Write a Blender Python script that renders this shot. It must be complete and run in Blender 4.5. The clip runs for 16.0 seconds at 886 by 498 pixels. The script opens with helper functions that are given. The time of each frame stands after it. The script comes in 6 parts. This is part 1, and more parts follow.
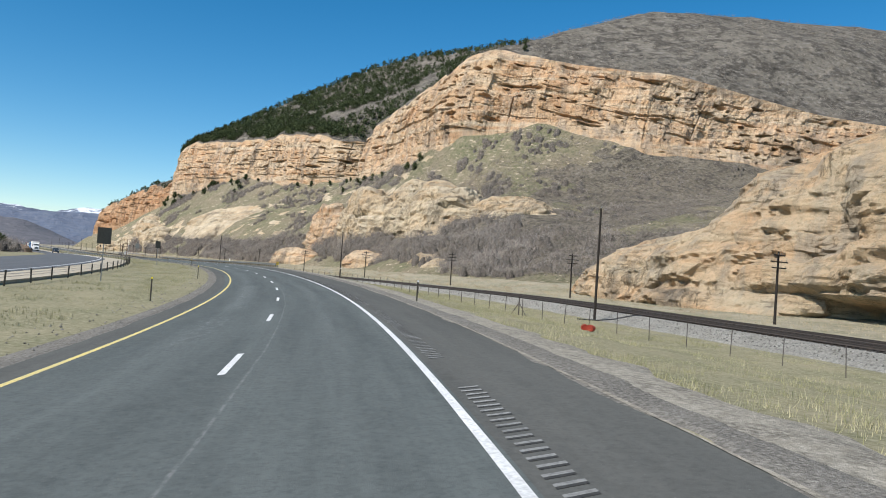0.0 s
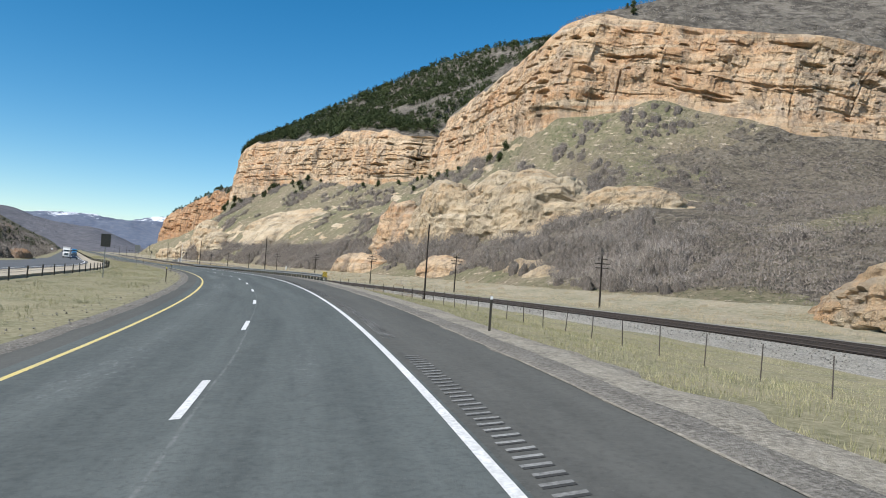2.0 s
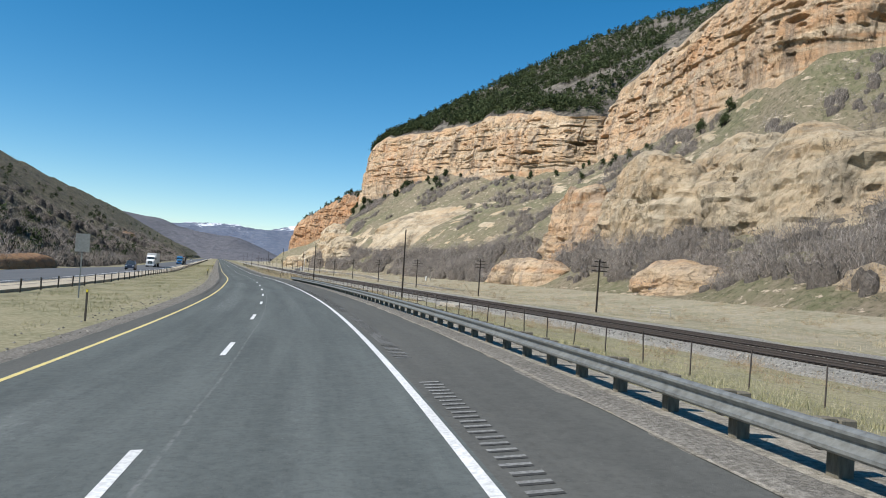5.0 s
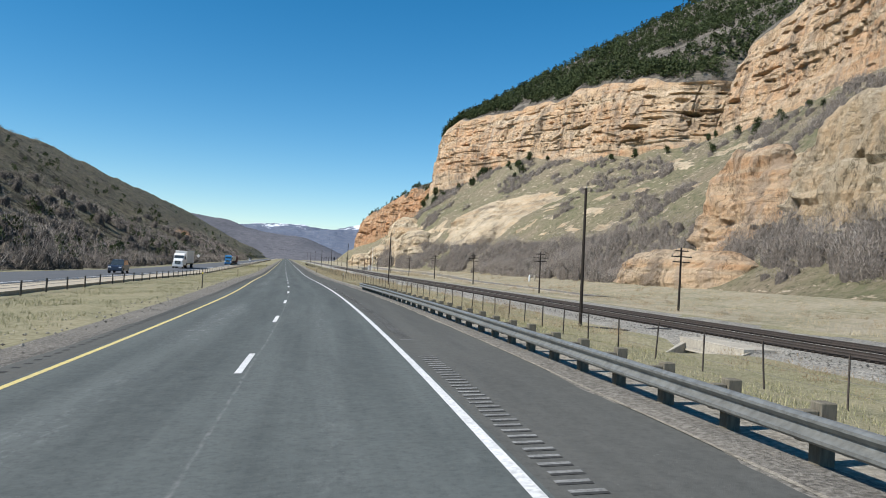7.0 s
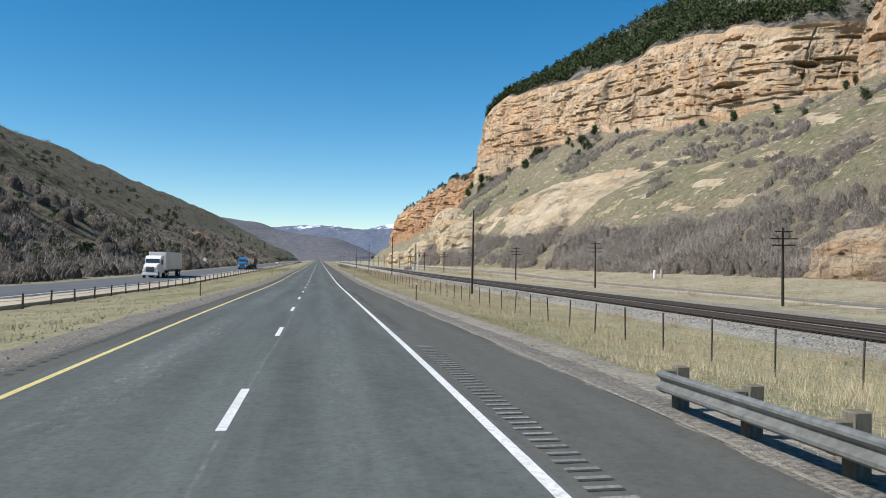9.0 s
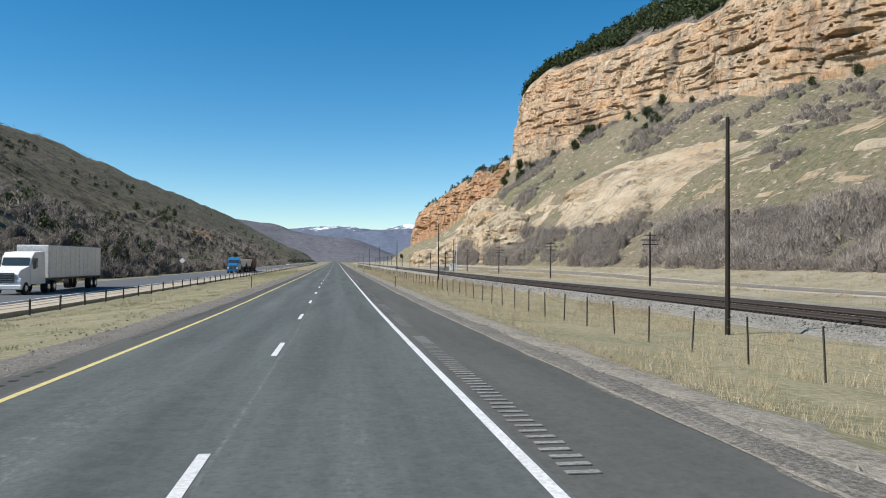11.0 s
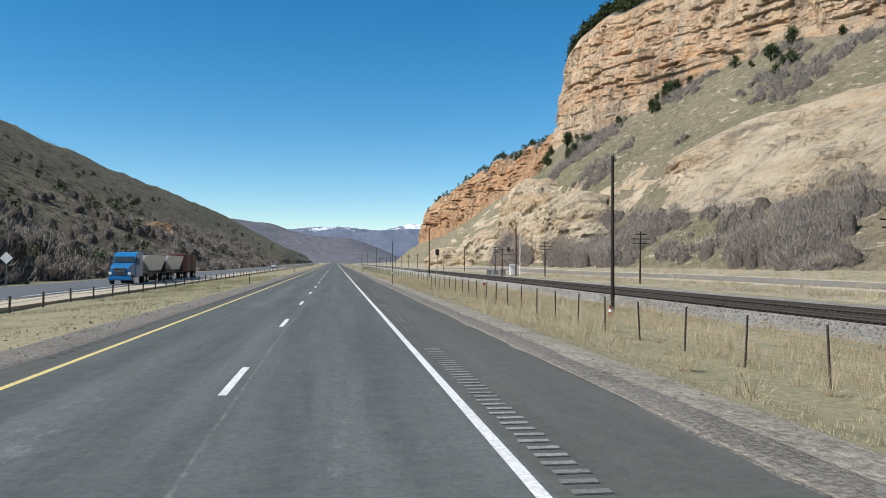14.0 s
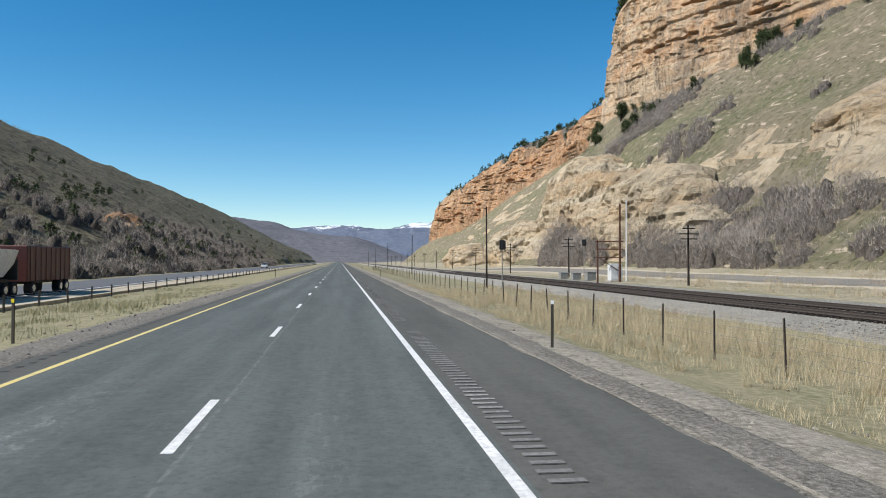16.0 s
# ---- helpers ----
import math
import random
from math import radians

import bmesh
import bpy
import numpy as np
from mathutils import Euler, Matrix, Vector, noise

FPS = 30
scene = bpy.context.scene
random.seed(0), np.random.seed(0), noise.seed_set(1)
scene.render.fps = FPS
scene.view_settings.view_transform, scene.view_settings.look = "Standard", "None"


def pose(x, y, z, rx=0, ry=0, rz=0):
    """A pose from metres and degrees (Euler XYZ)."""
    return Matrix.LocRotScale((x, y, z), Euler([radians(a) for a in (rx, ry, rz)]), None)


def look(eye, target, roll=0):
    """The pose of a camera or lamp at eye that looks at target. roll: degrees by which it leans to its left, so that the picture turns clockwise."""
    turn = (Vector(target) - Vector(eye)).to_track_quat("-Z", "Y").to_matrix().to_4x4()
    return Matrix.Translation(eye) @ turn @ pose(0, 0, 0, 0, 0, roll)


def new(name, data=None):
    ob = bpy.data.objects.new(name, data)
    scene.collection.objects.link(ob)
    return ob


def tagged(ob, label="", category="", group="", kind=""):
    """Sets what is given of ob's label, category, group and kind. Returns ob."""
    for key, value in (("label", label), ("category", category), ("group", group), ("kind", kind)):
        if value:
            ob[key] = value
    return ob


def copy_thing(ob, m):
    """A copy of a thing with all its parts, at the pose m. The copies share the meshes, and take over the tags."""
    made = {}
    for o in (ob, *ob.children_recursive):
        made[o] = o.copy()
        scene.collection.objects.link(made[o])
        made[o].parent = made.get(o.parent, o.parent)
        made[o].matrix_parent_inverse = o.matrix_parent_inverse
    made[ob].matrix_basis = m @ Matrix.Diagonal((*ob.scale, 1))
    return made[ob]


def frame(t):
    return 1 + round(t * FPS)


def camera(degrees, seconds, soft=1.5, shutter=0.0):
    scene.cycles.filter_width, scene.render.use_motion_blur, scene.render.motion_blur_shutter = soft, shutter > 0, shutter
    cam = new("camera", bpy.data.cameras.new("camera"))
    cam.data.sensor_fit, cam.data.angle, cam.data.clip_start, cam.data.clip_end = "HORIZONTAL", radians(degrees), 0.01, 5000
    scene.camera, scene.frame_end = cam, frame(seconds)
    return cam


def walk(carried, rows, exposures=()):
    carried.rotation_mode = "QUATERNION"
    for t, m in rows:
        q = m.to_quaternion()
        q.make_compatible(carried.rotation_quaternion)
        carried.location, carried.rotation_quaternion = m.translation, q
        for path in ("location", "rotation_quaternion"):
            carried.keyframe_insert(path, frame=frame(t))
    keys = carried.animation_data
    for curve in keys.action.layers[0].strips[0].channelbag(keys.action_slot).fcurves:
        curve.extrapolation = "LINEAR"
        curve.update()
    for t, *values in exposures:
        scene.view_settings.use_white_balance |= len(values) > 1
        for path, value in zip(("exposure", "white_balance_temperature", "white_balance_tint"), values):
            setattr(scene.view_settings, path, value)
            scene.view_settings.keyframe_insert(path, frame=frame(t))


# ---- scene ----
cam = camera(60.6, 16.0, 1.0)
PATH = [
    (0.0, -0.361, 0.0, 2.13, 91.676, -4.098, -31.232),
    (0.5, 5.117, 12.842, 2.138, 91.721, -4.375, -30.231),
    (1.0, 10.302, 25.947, 2.166, 91.745, -4.055, -29.149),
    (1.5, 15.148, 39.182, 2.217, 91.75, -4.207, -27.724),
    (2.0, 19.434, 52.24, 2.284, 91.883, -4.069, -26.318),
    (2.5, 23.418, 65.557, 2.368, 91.865, -3.865, -24.81),
    (3.0, 27.047, 79.159, 2.457, 91.705, -3.234, -23.195),
    (3.5, 30.158, 92.472, 2.539, 91.574, -3.16, -21.401),
    (4.0, 32.82, 105.718, 2.594, 91.621, -3.536, -19.644),
    (4.5, 35.121, 119.325, 2.615, 91.738, -3.844, -18.064),
    (5.0, 37.118, 132.806, 2.587, 91.742, -3.848, -16.603),
    (7.5, 42.634, 203.066, 2.027, 91.226, -2.644, -10.933),
    (8.0, 43.061, 217.288, 1.93, 91.241, -2.216, -10.317),
    (8.5, 43.419, 232.036, 1.843, 91.166, -1.955, -9.797),
    (9.0, 43.642, 246.543, 1.757, 90.931, -1.102, -9.296),
    (9.5, 43.866, 260.793, 1.653, 90.898, -0.485, -8.934),
    (12.0, 43.872, 331.519, 0.93, 90.936, -0.419, -7.71),
    (12.5, 43.913, 345.668, 0.842, 90.967, -0.196, -7.783),
    (13.0, 43.975, 359.859, 0.812, 90.948, -0.233, -7.864),
    (13.5, 44.029, 374.045, 0.799, 90.959, -0.249, -7.975),
    (14.0, 44.07, 388.075, 0.786, 91.0, -0.295, -8.076),
    (14.5, 44.149, 401.992, 0.774, 91.0, -0.355, -8.078),
    (15.0, 44.207, 416.231, 0.761, 90.98, -0.127, -8.03),
    (15.5, 44.251, 430.379, 0.748, 91.009, -0.179, -7.972),
    (16.0, 44.268, 444.179, 0.737, 90.927, -0.167, -7.752),
]
walk(cam, [(t, pose(x, y, z, rx, ry, rz)) for t, x, y, z, rx, ry, rz in PATH], ((0.0, 0.37, 6550, 10), (16.0, 0.37, 6550, 10)))

# ---- world, sun ----
SUN_EL, SUN_FROM = 45.0, 257.0            # elevation; compass bearing the light comes from (0 = +y, 90 = +x)
world = bpy.data.worlds.new("world")
scene.world = world
world.use_nodes = True
wn = world.node_tree
sky = wn.nodes.new("ShaderNodeTexSky")
sky.sky_type, sky.sun_disc = "NISHITA", False
sky.sun_elevation, sky.sun_rotation = radians(SUN_EL), radians(SUN_FROM)
sky.altitude, sky.air_density, sky.dust_density, sky.ozone_density = 1800, 1.0, 0.0, 1.6
sky_tone = wn.nodes.new("ShaderNodeHueSaturation")
sky_tone.inputs["Saturation"].default_value = 1.42
sky_tone.inputs["Hue"].default_value = 0.492
sky_tone.inputs["Value"].default_value = 1.1
wn.links.new(sky.outputs[0], sky_tone.inputs["Color"])
wn.links.new(sky_tone.outputs[0], wn.nodes["Background"].inputs[0])
wn.nodes["Background"].inputs[1].default_value = 0.096
sun = new("sun", bpy.data.lights.new("sun", "SUN"))
sun.data.energy, sun.data.angle, sun.data.color = 5.0, radians(0.53), (1.0, 0.965, 0.92)
se, sa = radians(SUN_EL), radians(SUN_FROM)
sun.matrix_world = look((0, 0, 300), Vector((0, 0, 300)) - Vector((math.sin(sa) * math.cos(se), math.cos(sa) * math.cos(se), math.sin(se))))

# ---- noise on arrays ----
def lattice(ix, iy, iz, seed):
    h = (ix.astype(np.int64) * 374761393 + iy.astype(np.int64) * 668265263 + iz.astype(np.int64) * 1274126177 + seed * 69069) & 0xFFFFFFFF
    h = ((h ^ (h >> 13)) * 1274126177) & 0xFFFFFFFF
    h = ((h ^ (h >> 16)) * 2246822519) & 0xFFFFFFFF
    return ((h ^ (h >> 15)) & 0xFFFFFF) / float(0xFFFFFF)


def vnoise(x, y, z=0.0, seed=1):
    """Smooth value noise in 0..1 on arrays."""
    x, y, z = np.broadcast_arrays(np.asarray(x, float), np.asarray(y, float), np.asarray(z, float))
    ix, iy, iz = np.floor(x), np.floor(y), np.floor(z)
    fx, fy, fz = x - ix, y - iy, z - iz
    fx, fy, fz = (f * f * (3 - 2 * f) for f in (fx, fy, fz))
    out = 0
    for a in (0, 1):
        for b in (0, 1):
            for c in (0, 1):
                w = (fx if a else 1 - fx) * (fy if b else 1 - fy) * (fz if c else 1 - fz)
                out = out + w * lattice(ix + a, iy + b, iz + c, seed)
    return out


def fbm(x, y, z=0.0, seed=1, octaves=4):
    total, amp, norm = 0, 1.0, 0
    for k in range(octaves):
        f = 2.0 ** k
        total = total + amp * vnoise(np.asarray(x) * f, np.asarray(y) * f, np.asarray(z) * f, seed + 17 * k)
        norm += amp
        amp *= 0.5
    return total / norm


def ramp(v, lo, hi):
    w = np.clip((v - lo) / (hi - lo), 0, 1)
    return w * w * (3 - 2 * w)


# ---- plan of the valley ----
def road_x(y):
    u = np.maximum(0, 275 - np.asarray(y, float)) / 100
    return 44.05 - (0.934 * u * u + 1.803 * u ** 3)


def road_lean(y):
    """Offset along x for one metre across the road."""
    u = np.maximum(0, 275 - np.asarray(y, float)) / 100
    s = (1.868 * u + 5.409 * u * u) / 100
    return np.sqrt(1 + s * s)


def soft_interp(y, ys, vs, w=9.0):
    y = np.asarray(y, float)
    return sum(np.interp(y + k * w, ys, vs) for k in (-1.5, -0.75, 0, 0.75, 1.5)) / 5


def road_z(y):
    return soft_interp(y, [-50, 0, 35, 60, 100, 130, 203, 260, 340, 450, 1200], [0, -0.02, 0.06, 0.2, 0.45, 0.5, -0.1, -0.45, -1.3, -1.4, -1.4])


def road_bank(y):
    return np.tan(np.radians(soft_interp(y, [-50, 130, 203, 232, 265, 300], [3.9, 3.6, 2.4, 1.7, 0.2, 0.0])))


def road_point(y, u, lift=0.0):
    return road_x(y) + u * road_lean(y), y, road_z(y) + road_bank(y) * u + lift


def rail_x(y):
    """Near edge of the ballast crown."""
    return soft_interp(y, [-120, 22, 49, 77, 100, 136, 200, 300, 1500], [-14, 41, 50, 59.5, 64.5, 68.3, 69.5, 69.0, 69.0])


def rail_z(y):
    return soft_interp(y, [0, 80, 140, 260, 440, 900], [-0.35, -0.4, -0.8, -1.4, -1.9, -2.0])


def ditch_z(y):
    return soft_interp(y, [0, 50, 144, 260, 430, 520], [-1.1, -1.35, -1.3, -1.9, -2.5, -2.6])


def bench_z(y):
    return soft_interp(y, [0, 87, 200, 349, 435, 700], [-0.6, -0.4, -1.0, -1.6, -1.8, -1.9])


def fence_x(y):
    return soft_interp(y, [-40, 42, 128, 250, 405, 900], [18, 36.9, 55, 57.3, 55.2, 55.0])


def foot_x(y):
    return soft_interp(y, *zip(*[(-300, 130), (0, 104), (90, 104), (150, 106), (220, 112), (300, 116), (400, 112), (480, 108), (520, 104), (570, 99), (640, 95), (700, 98), (760, 106), (900, 102), (1100, 96), (1400, 150)]))


def low_x(y):
    return soft_interp(y, *zip(*[(-300, 170), (0, 150), (150, 148), (220, 150), (300, 148), (400, 150), (480, 140), (520, 136), (570, 124), (640, 122), (700, 120), (760, 140), (900, 132), (1100, 110), (1400, 200)]))


def low_z(y):
    return soft_interp(y, *zip(*[(-300, 12), (0, 13), (150, 13), (220, 22), (300, 29), (400, 26), (480, 22), (520, 25), (570, 26), (640, 33), (700, 27), (760, 24), (900, 20), (1100, 12), (1400, 20)]))


CLIFF_PLAN = [(-300, 430, 436), (60, 400, 408), (150, 332, 345), (195, 284, 298), (225, 226, 246), (258, 202, 213), (285, 178, 191), (300, 174, 187),
              (336, 181, 192), (400, 193, 206), (440, 200, 210), (453, 203, 212), (462, 232, 246), (470, 246, 262), (479, 226, 240), (487, 203, 210), (530, 183, 191), (590, 169, 177), (640, 154, 162), (675, 143, 150), (705, 136, 143),
              (735, 146, 155), (800, 172, 182), (890, 172, 180), (965, 160, 170), (1040, 144, 154), (1114, 122, 130), (1150, 140, 150), (1400, 260, 270)]
CLIFF_HEIGHT = [(-300, 95, 97), (60, 75, 80), (150, 58, 70), (195, 54, 80), (225, 56, 92), (258, 68, 98), (285, 62, 106), (300, 58, 104),
                (336, 56, 98), (400, 56, 97), (440, 57, 94), (453, 57, 90), (462, 64, 86), (470, 66, 84), (479, 64, 86), (487, 57, 88), (530, 56, 96), (590, 64, 94), (640, 57, 98), (675, 53, 98), (705, 49, 92),
                (735, 52, 88), (800, 60, 80), (890, 56, 78), (965, 44, 80), (1040, 26, 66), (1114, 18, 50), (1150, 20, 45), (1400, 40, 60)]


def cliff_at(y):
    yp, xb, xt = zip(*CLIFF_PLAN)
    yh, zb, zt = zip(*CLIFF_HEIGHT)
    xb, zb, xt, zt = [soft_interp(y, yp, v, 2.2) for v in (xb, zb, xt, zt)]
    notch = ramp(vnoise(np.asarray(y) / 15, 0.0, seed=77), 0.35, 0.65) - 0.5 + 0.4 * (vnoise(np.asarray(y) / 5, 0.0, seed=78) - 0.5)
    zb = zb + 5.0 * (fbm(np.asarray(y) / 13, 0.0, seed=79, octaves=3) - 0.5) * np.interp(y, [80, 160, 740, 820], [0, 1, 1, 0])
    return [xb, zb, xt, zt + notch * np.interp(y, [200, 300, 720, 800, 1150, 1400], [0, 2.2, 2.2, 7, 6, 0])]


# ---- meshes ----
def raw_mesh(name, V, F, mats=(), smooth=False, uv=None, mat_index=None):
    V, F = np.ascontiguousarray(V, dtype=np.float32), np.ascontiguousarray(F, dtype=np.int32)
    me = bpy.data.meshes.new(name)
    me.vertices.add(len(V))
    me.vertices.foreach_set("co", V.ravel())
    me.loops.add(F.size)
    me.loops.foreach_set("vertex_index", F.ravel())
    me.polygons.add(len(F))
    me.polygons.foreach_set("loop_start", np.arange(len(F), dtype=np.int32) * F.shape[1])
    me.polygons.foreach_set("use_smooth", np.full(len(F), smooth, dtype=bool))
    for m in mats:
        me.materials.append(m)
    if mat_index is not None:
        me.polygons.foreach_set("material_index", np.asarray(mat_index, dtype=np.int32))
    if uv is not None:
        layer = me.uv_layers.new(name="plan")
        layer.data.foreach_set("uv", np.asarray(uv, dtype=np.float32)[F.ravel()].ravel())
    me.update(calc_edges=True)
    me.validate()
    return me


def grid_faces(n, m, wrap=False):
    """Quads of an n x m grid of points."""
    i, j = np.meshgrid(np.arange(n - 1), np.arange(m if wrap else m - 1), indexing="ij")
    k = (j + 1) % m
    return np.stack([i * m + j, i * m + k, (i + 1) * m + k, (i + 1) * m + j], -1).reshape(-1, 4)


def structure(name, me, label, category):
    return tagged(new(name, me), label, category, "", "structure")


def part(name, bm, material, parent, label=""):
    """One mesh object under a thing, from a bmesh or from a finished mesh."""
    if isinstance(bm, bpy.types.Mesh):
        me = bm
    else:
        me = bpy.data.meshes.new(name)
        bm.normal_update()
        bm.to_mesh(me)
        bm.free()
        me.materials.append(material)
    ob = new(name, me)
    ob.parent = parent
    return tagged(ob, label)


def empty(name, at, label, category, group="", turn=0.0):
    ob = new(name)
    ob.empty_display_size = 0.2
    ob.matrix_basis = pose(*at, 0, 0, turn)
    return tagged(ob, label, category, group)


def box(bm, cx, cy, cz, sx, sy, sz, turn=None, bevel=0.0):
    m = Matrix.Translation((cx, cy, cz)) @ (turn if turn is not None else Matrix.Identity(4)) @ Matrix.Diagonal((sx, sy, sz, 1))
    made = bmesh.ops.create_cube(bm, size=1.0, matrix=m)
    if bevel:
        edges = list({e for v in made["verts"] for e in v.link_edges})
        bmesh.ops.bevel(bm, geom=edges, offset=bevel, segments=1, affect="EDGES", profile=0.5)
    return bm


def rod(bm, a, b, r0, r1=None, sides=8):
    a, b = Vector(a), Vector(b)
    d = b - a
    m = Matrix.Translation((a + b) / 2) @ d.to_track_quat("Z", "Y").to_matrix().to_4x4()
    bmesh.ops.create_cone(bm, cap_ends=True, segments=sides, radius1=r0, radius2=r0 if r1 is None else r1, depth=d.length, matrix=m)
    return bm


def sweep(name, ys, sections, mats, smooth=False, uv=True):
    """A strip along the valley: sections is a list of (x, z) arrays over ys."""
    X = np.stack([np.broadcast_to(s[0], ys.shape) for s in sections], 1)
    Z = np.stack([np.broadcast_to(s[1], ys.shape) for s in sections], 1)
    Y = np.broadcast_to(ys[:, None], X.shape)
    V = np.stack([X, Y, Z], -1).reshape(-1, 3)
    n, m = X.shape
    F = grid_faces(n, m)
    U = np.stack([((X - road_x(Y)) / road_lean(Y)), Y], -1).reshape(-1, 2) if uv else None
    return raw_mesh(name, V, F[:, [0, 1, 2, 3]], mats, smooth, U)


# ---- materials ----
def shader(name, rough=0.85, spec=0.25, metal=0.0):
    m = bpy.data.materials.new(name)
    m.use_nodes = True
    b = m.node_tree.nodes["Principled BSDF"]
    b.inputs["Roughness"].default_value = rough
    b.inputs["Specular IOR Level"].default_value = spec
    b.inputs["Metallic"].default_value = metal
    return m, m.node_tree, b


def coords(t, scale=(1, 1, 1), kind="Object"):
    c = t.nodes.new("ShaderNodeTexCoord")
    mp = t.nodes.new("ShaderNodeMapping")
    mp.inputs["Scale"].default_value = scale
    t.links.new(c.outputs[kind], mp.inputs[0])
    return mp.outputs[0]


def noise_tex(t, vec, scale, detail=4.0, rough=0.55, distort=0.0):
    n = t.nodes.new("ShaderNodeTexNoise")
    n.inputs["Scale"].default_value, n.inputs["Detail"].default_value = scale, detail
    n.inputs["Roughness"].default_value, n.inputs["Distortion"].default_value = rough, distort
    t.links.new(vec, n.inputs["Vector"])
    return n.outputs["Fac"]


def stretch(t, value, lo, hi):
    r = t.nodes.new("ShaderNodeMapRange")
    r.inputs["From Min"].default_value, r.inputs["From Max"].default_value = lo, hi
    t.links.new(value, r.inputs["Value"])
    return r.outputs["Result"]


def math_node(t, op, a, b=None):
    n = t.nodes.new("ShaderNodeMath")
    n.operation = op
    for k, v in enumerate((a, b)):
        if v is None:
            continue
        if isinstance(v, (int, float)):
            n.inputs[k].default_value = v
        else:
            t.links.new(v, n.inputs[k])
    return n.outputs[0]


def mix_col(t, fac, a, b, mode="MIX"):
    n = t.nodes.new("ShaderNodeMix")
    n.data_type, n.blend_type = "RGBA", mode
    for k, v in ((0, fac), (6, a), (7, b)):
        if isinstance(v, (int, float)):
            n.inputs[k].default_value = v
        elif isinstance(v, tuple):
            n.inputs[k].default_value = (*v, 1) if len(v) == 3 else v
        else:
            t.links.new(v, n.inputs[k])
    return n.outputs[2]


def bump(t, b, height, strength=0.4, distance=0.05):
    n = t.nodes.new("ShaderNodeBump")
    n.inputs["Strength"].default_value, n.inputs["Distance"].default_value = strength, distance
    t.links.new(height, n.inputs["Height"])
    t.links.new(n.outputs[0], b.inputs["Normal"])


def noise_mat(name, c0, c1, c2, s1=0.2, s2=3.0, rough=0.9, spec=0.15, metal=0.0, bump_scale=8.0, bump_by=0.3, bump_d=0.03, scale=(1, 1, 1), vary=0.0):
    """Two colours in large patches, a third in the grain, and relief."""
    m, t, b = shader(name, rough, spec, metal)
    v = coords(t, scale)
    big = stretch(t, noise_tex(t, v, s1, 5), 0.35, 0.65)
    fine = stretch(t, noise_tex(t, v, s2, 6, 0.65), 0.4, 0.75)
    col = mix_col(t, fine, mix_col(t, big, c0, c1), c2)
    if vary:
        info = t.nodes.new("ShaderNodeObjectInfo")
        col = mix_col(t, stretch(t, info.outputs["Random"], 0, 1 / vary), col, tuple(0.5 * c for c in c0))
    t.links.new(col, b.inputs["Base Color"])
    bump(t, b, noise_tex(t, v, bump_scale, 5, 0.7), bump_by, bump_d)
    return m


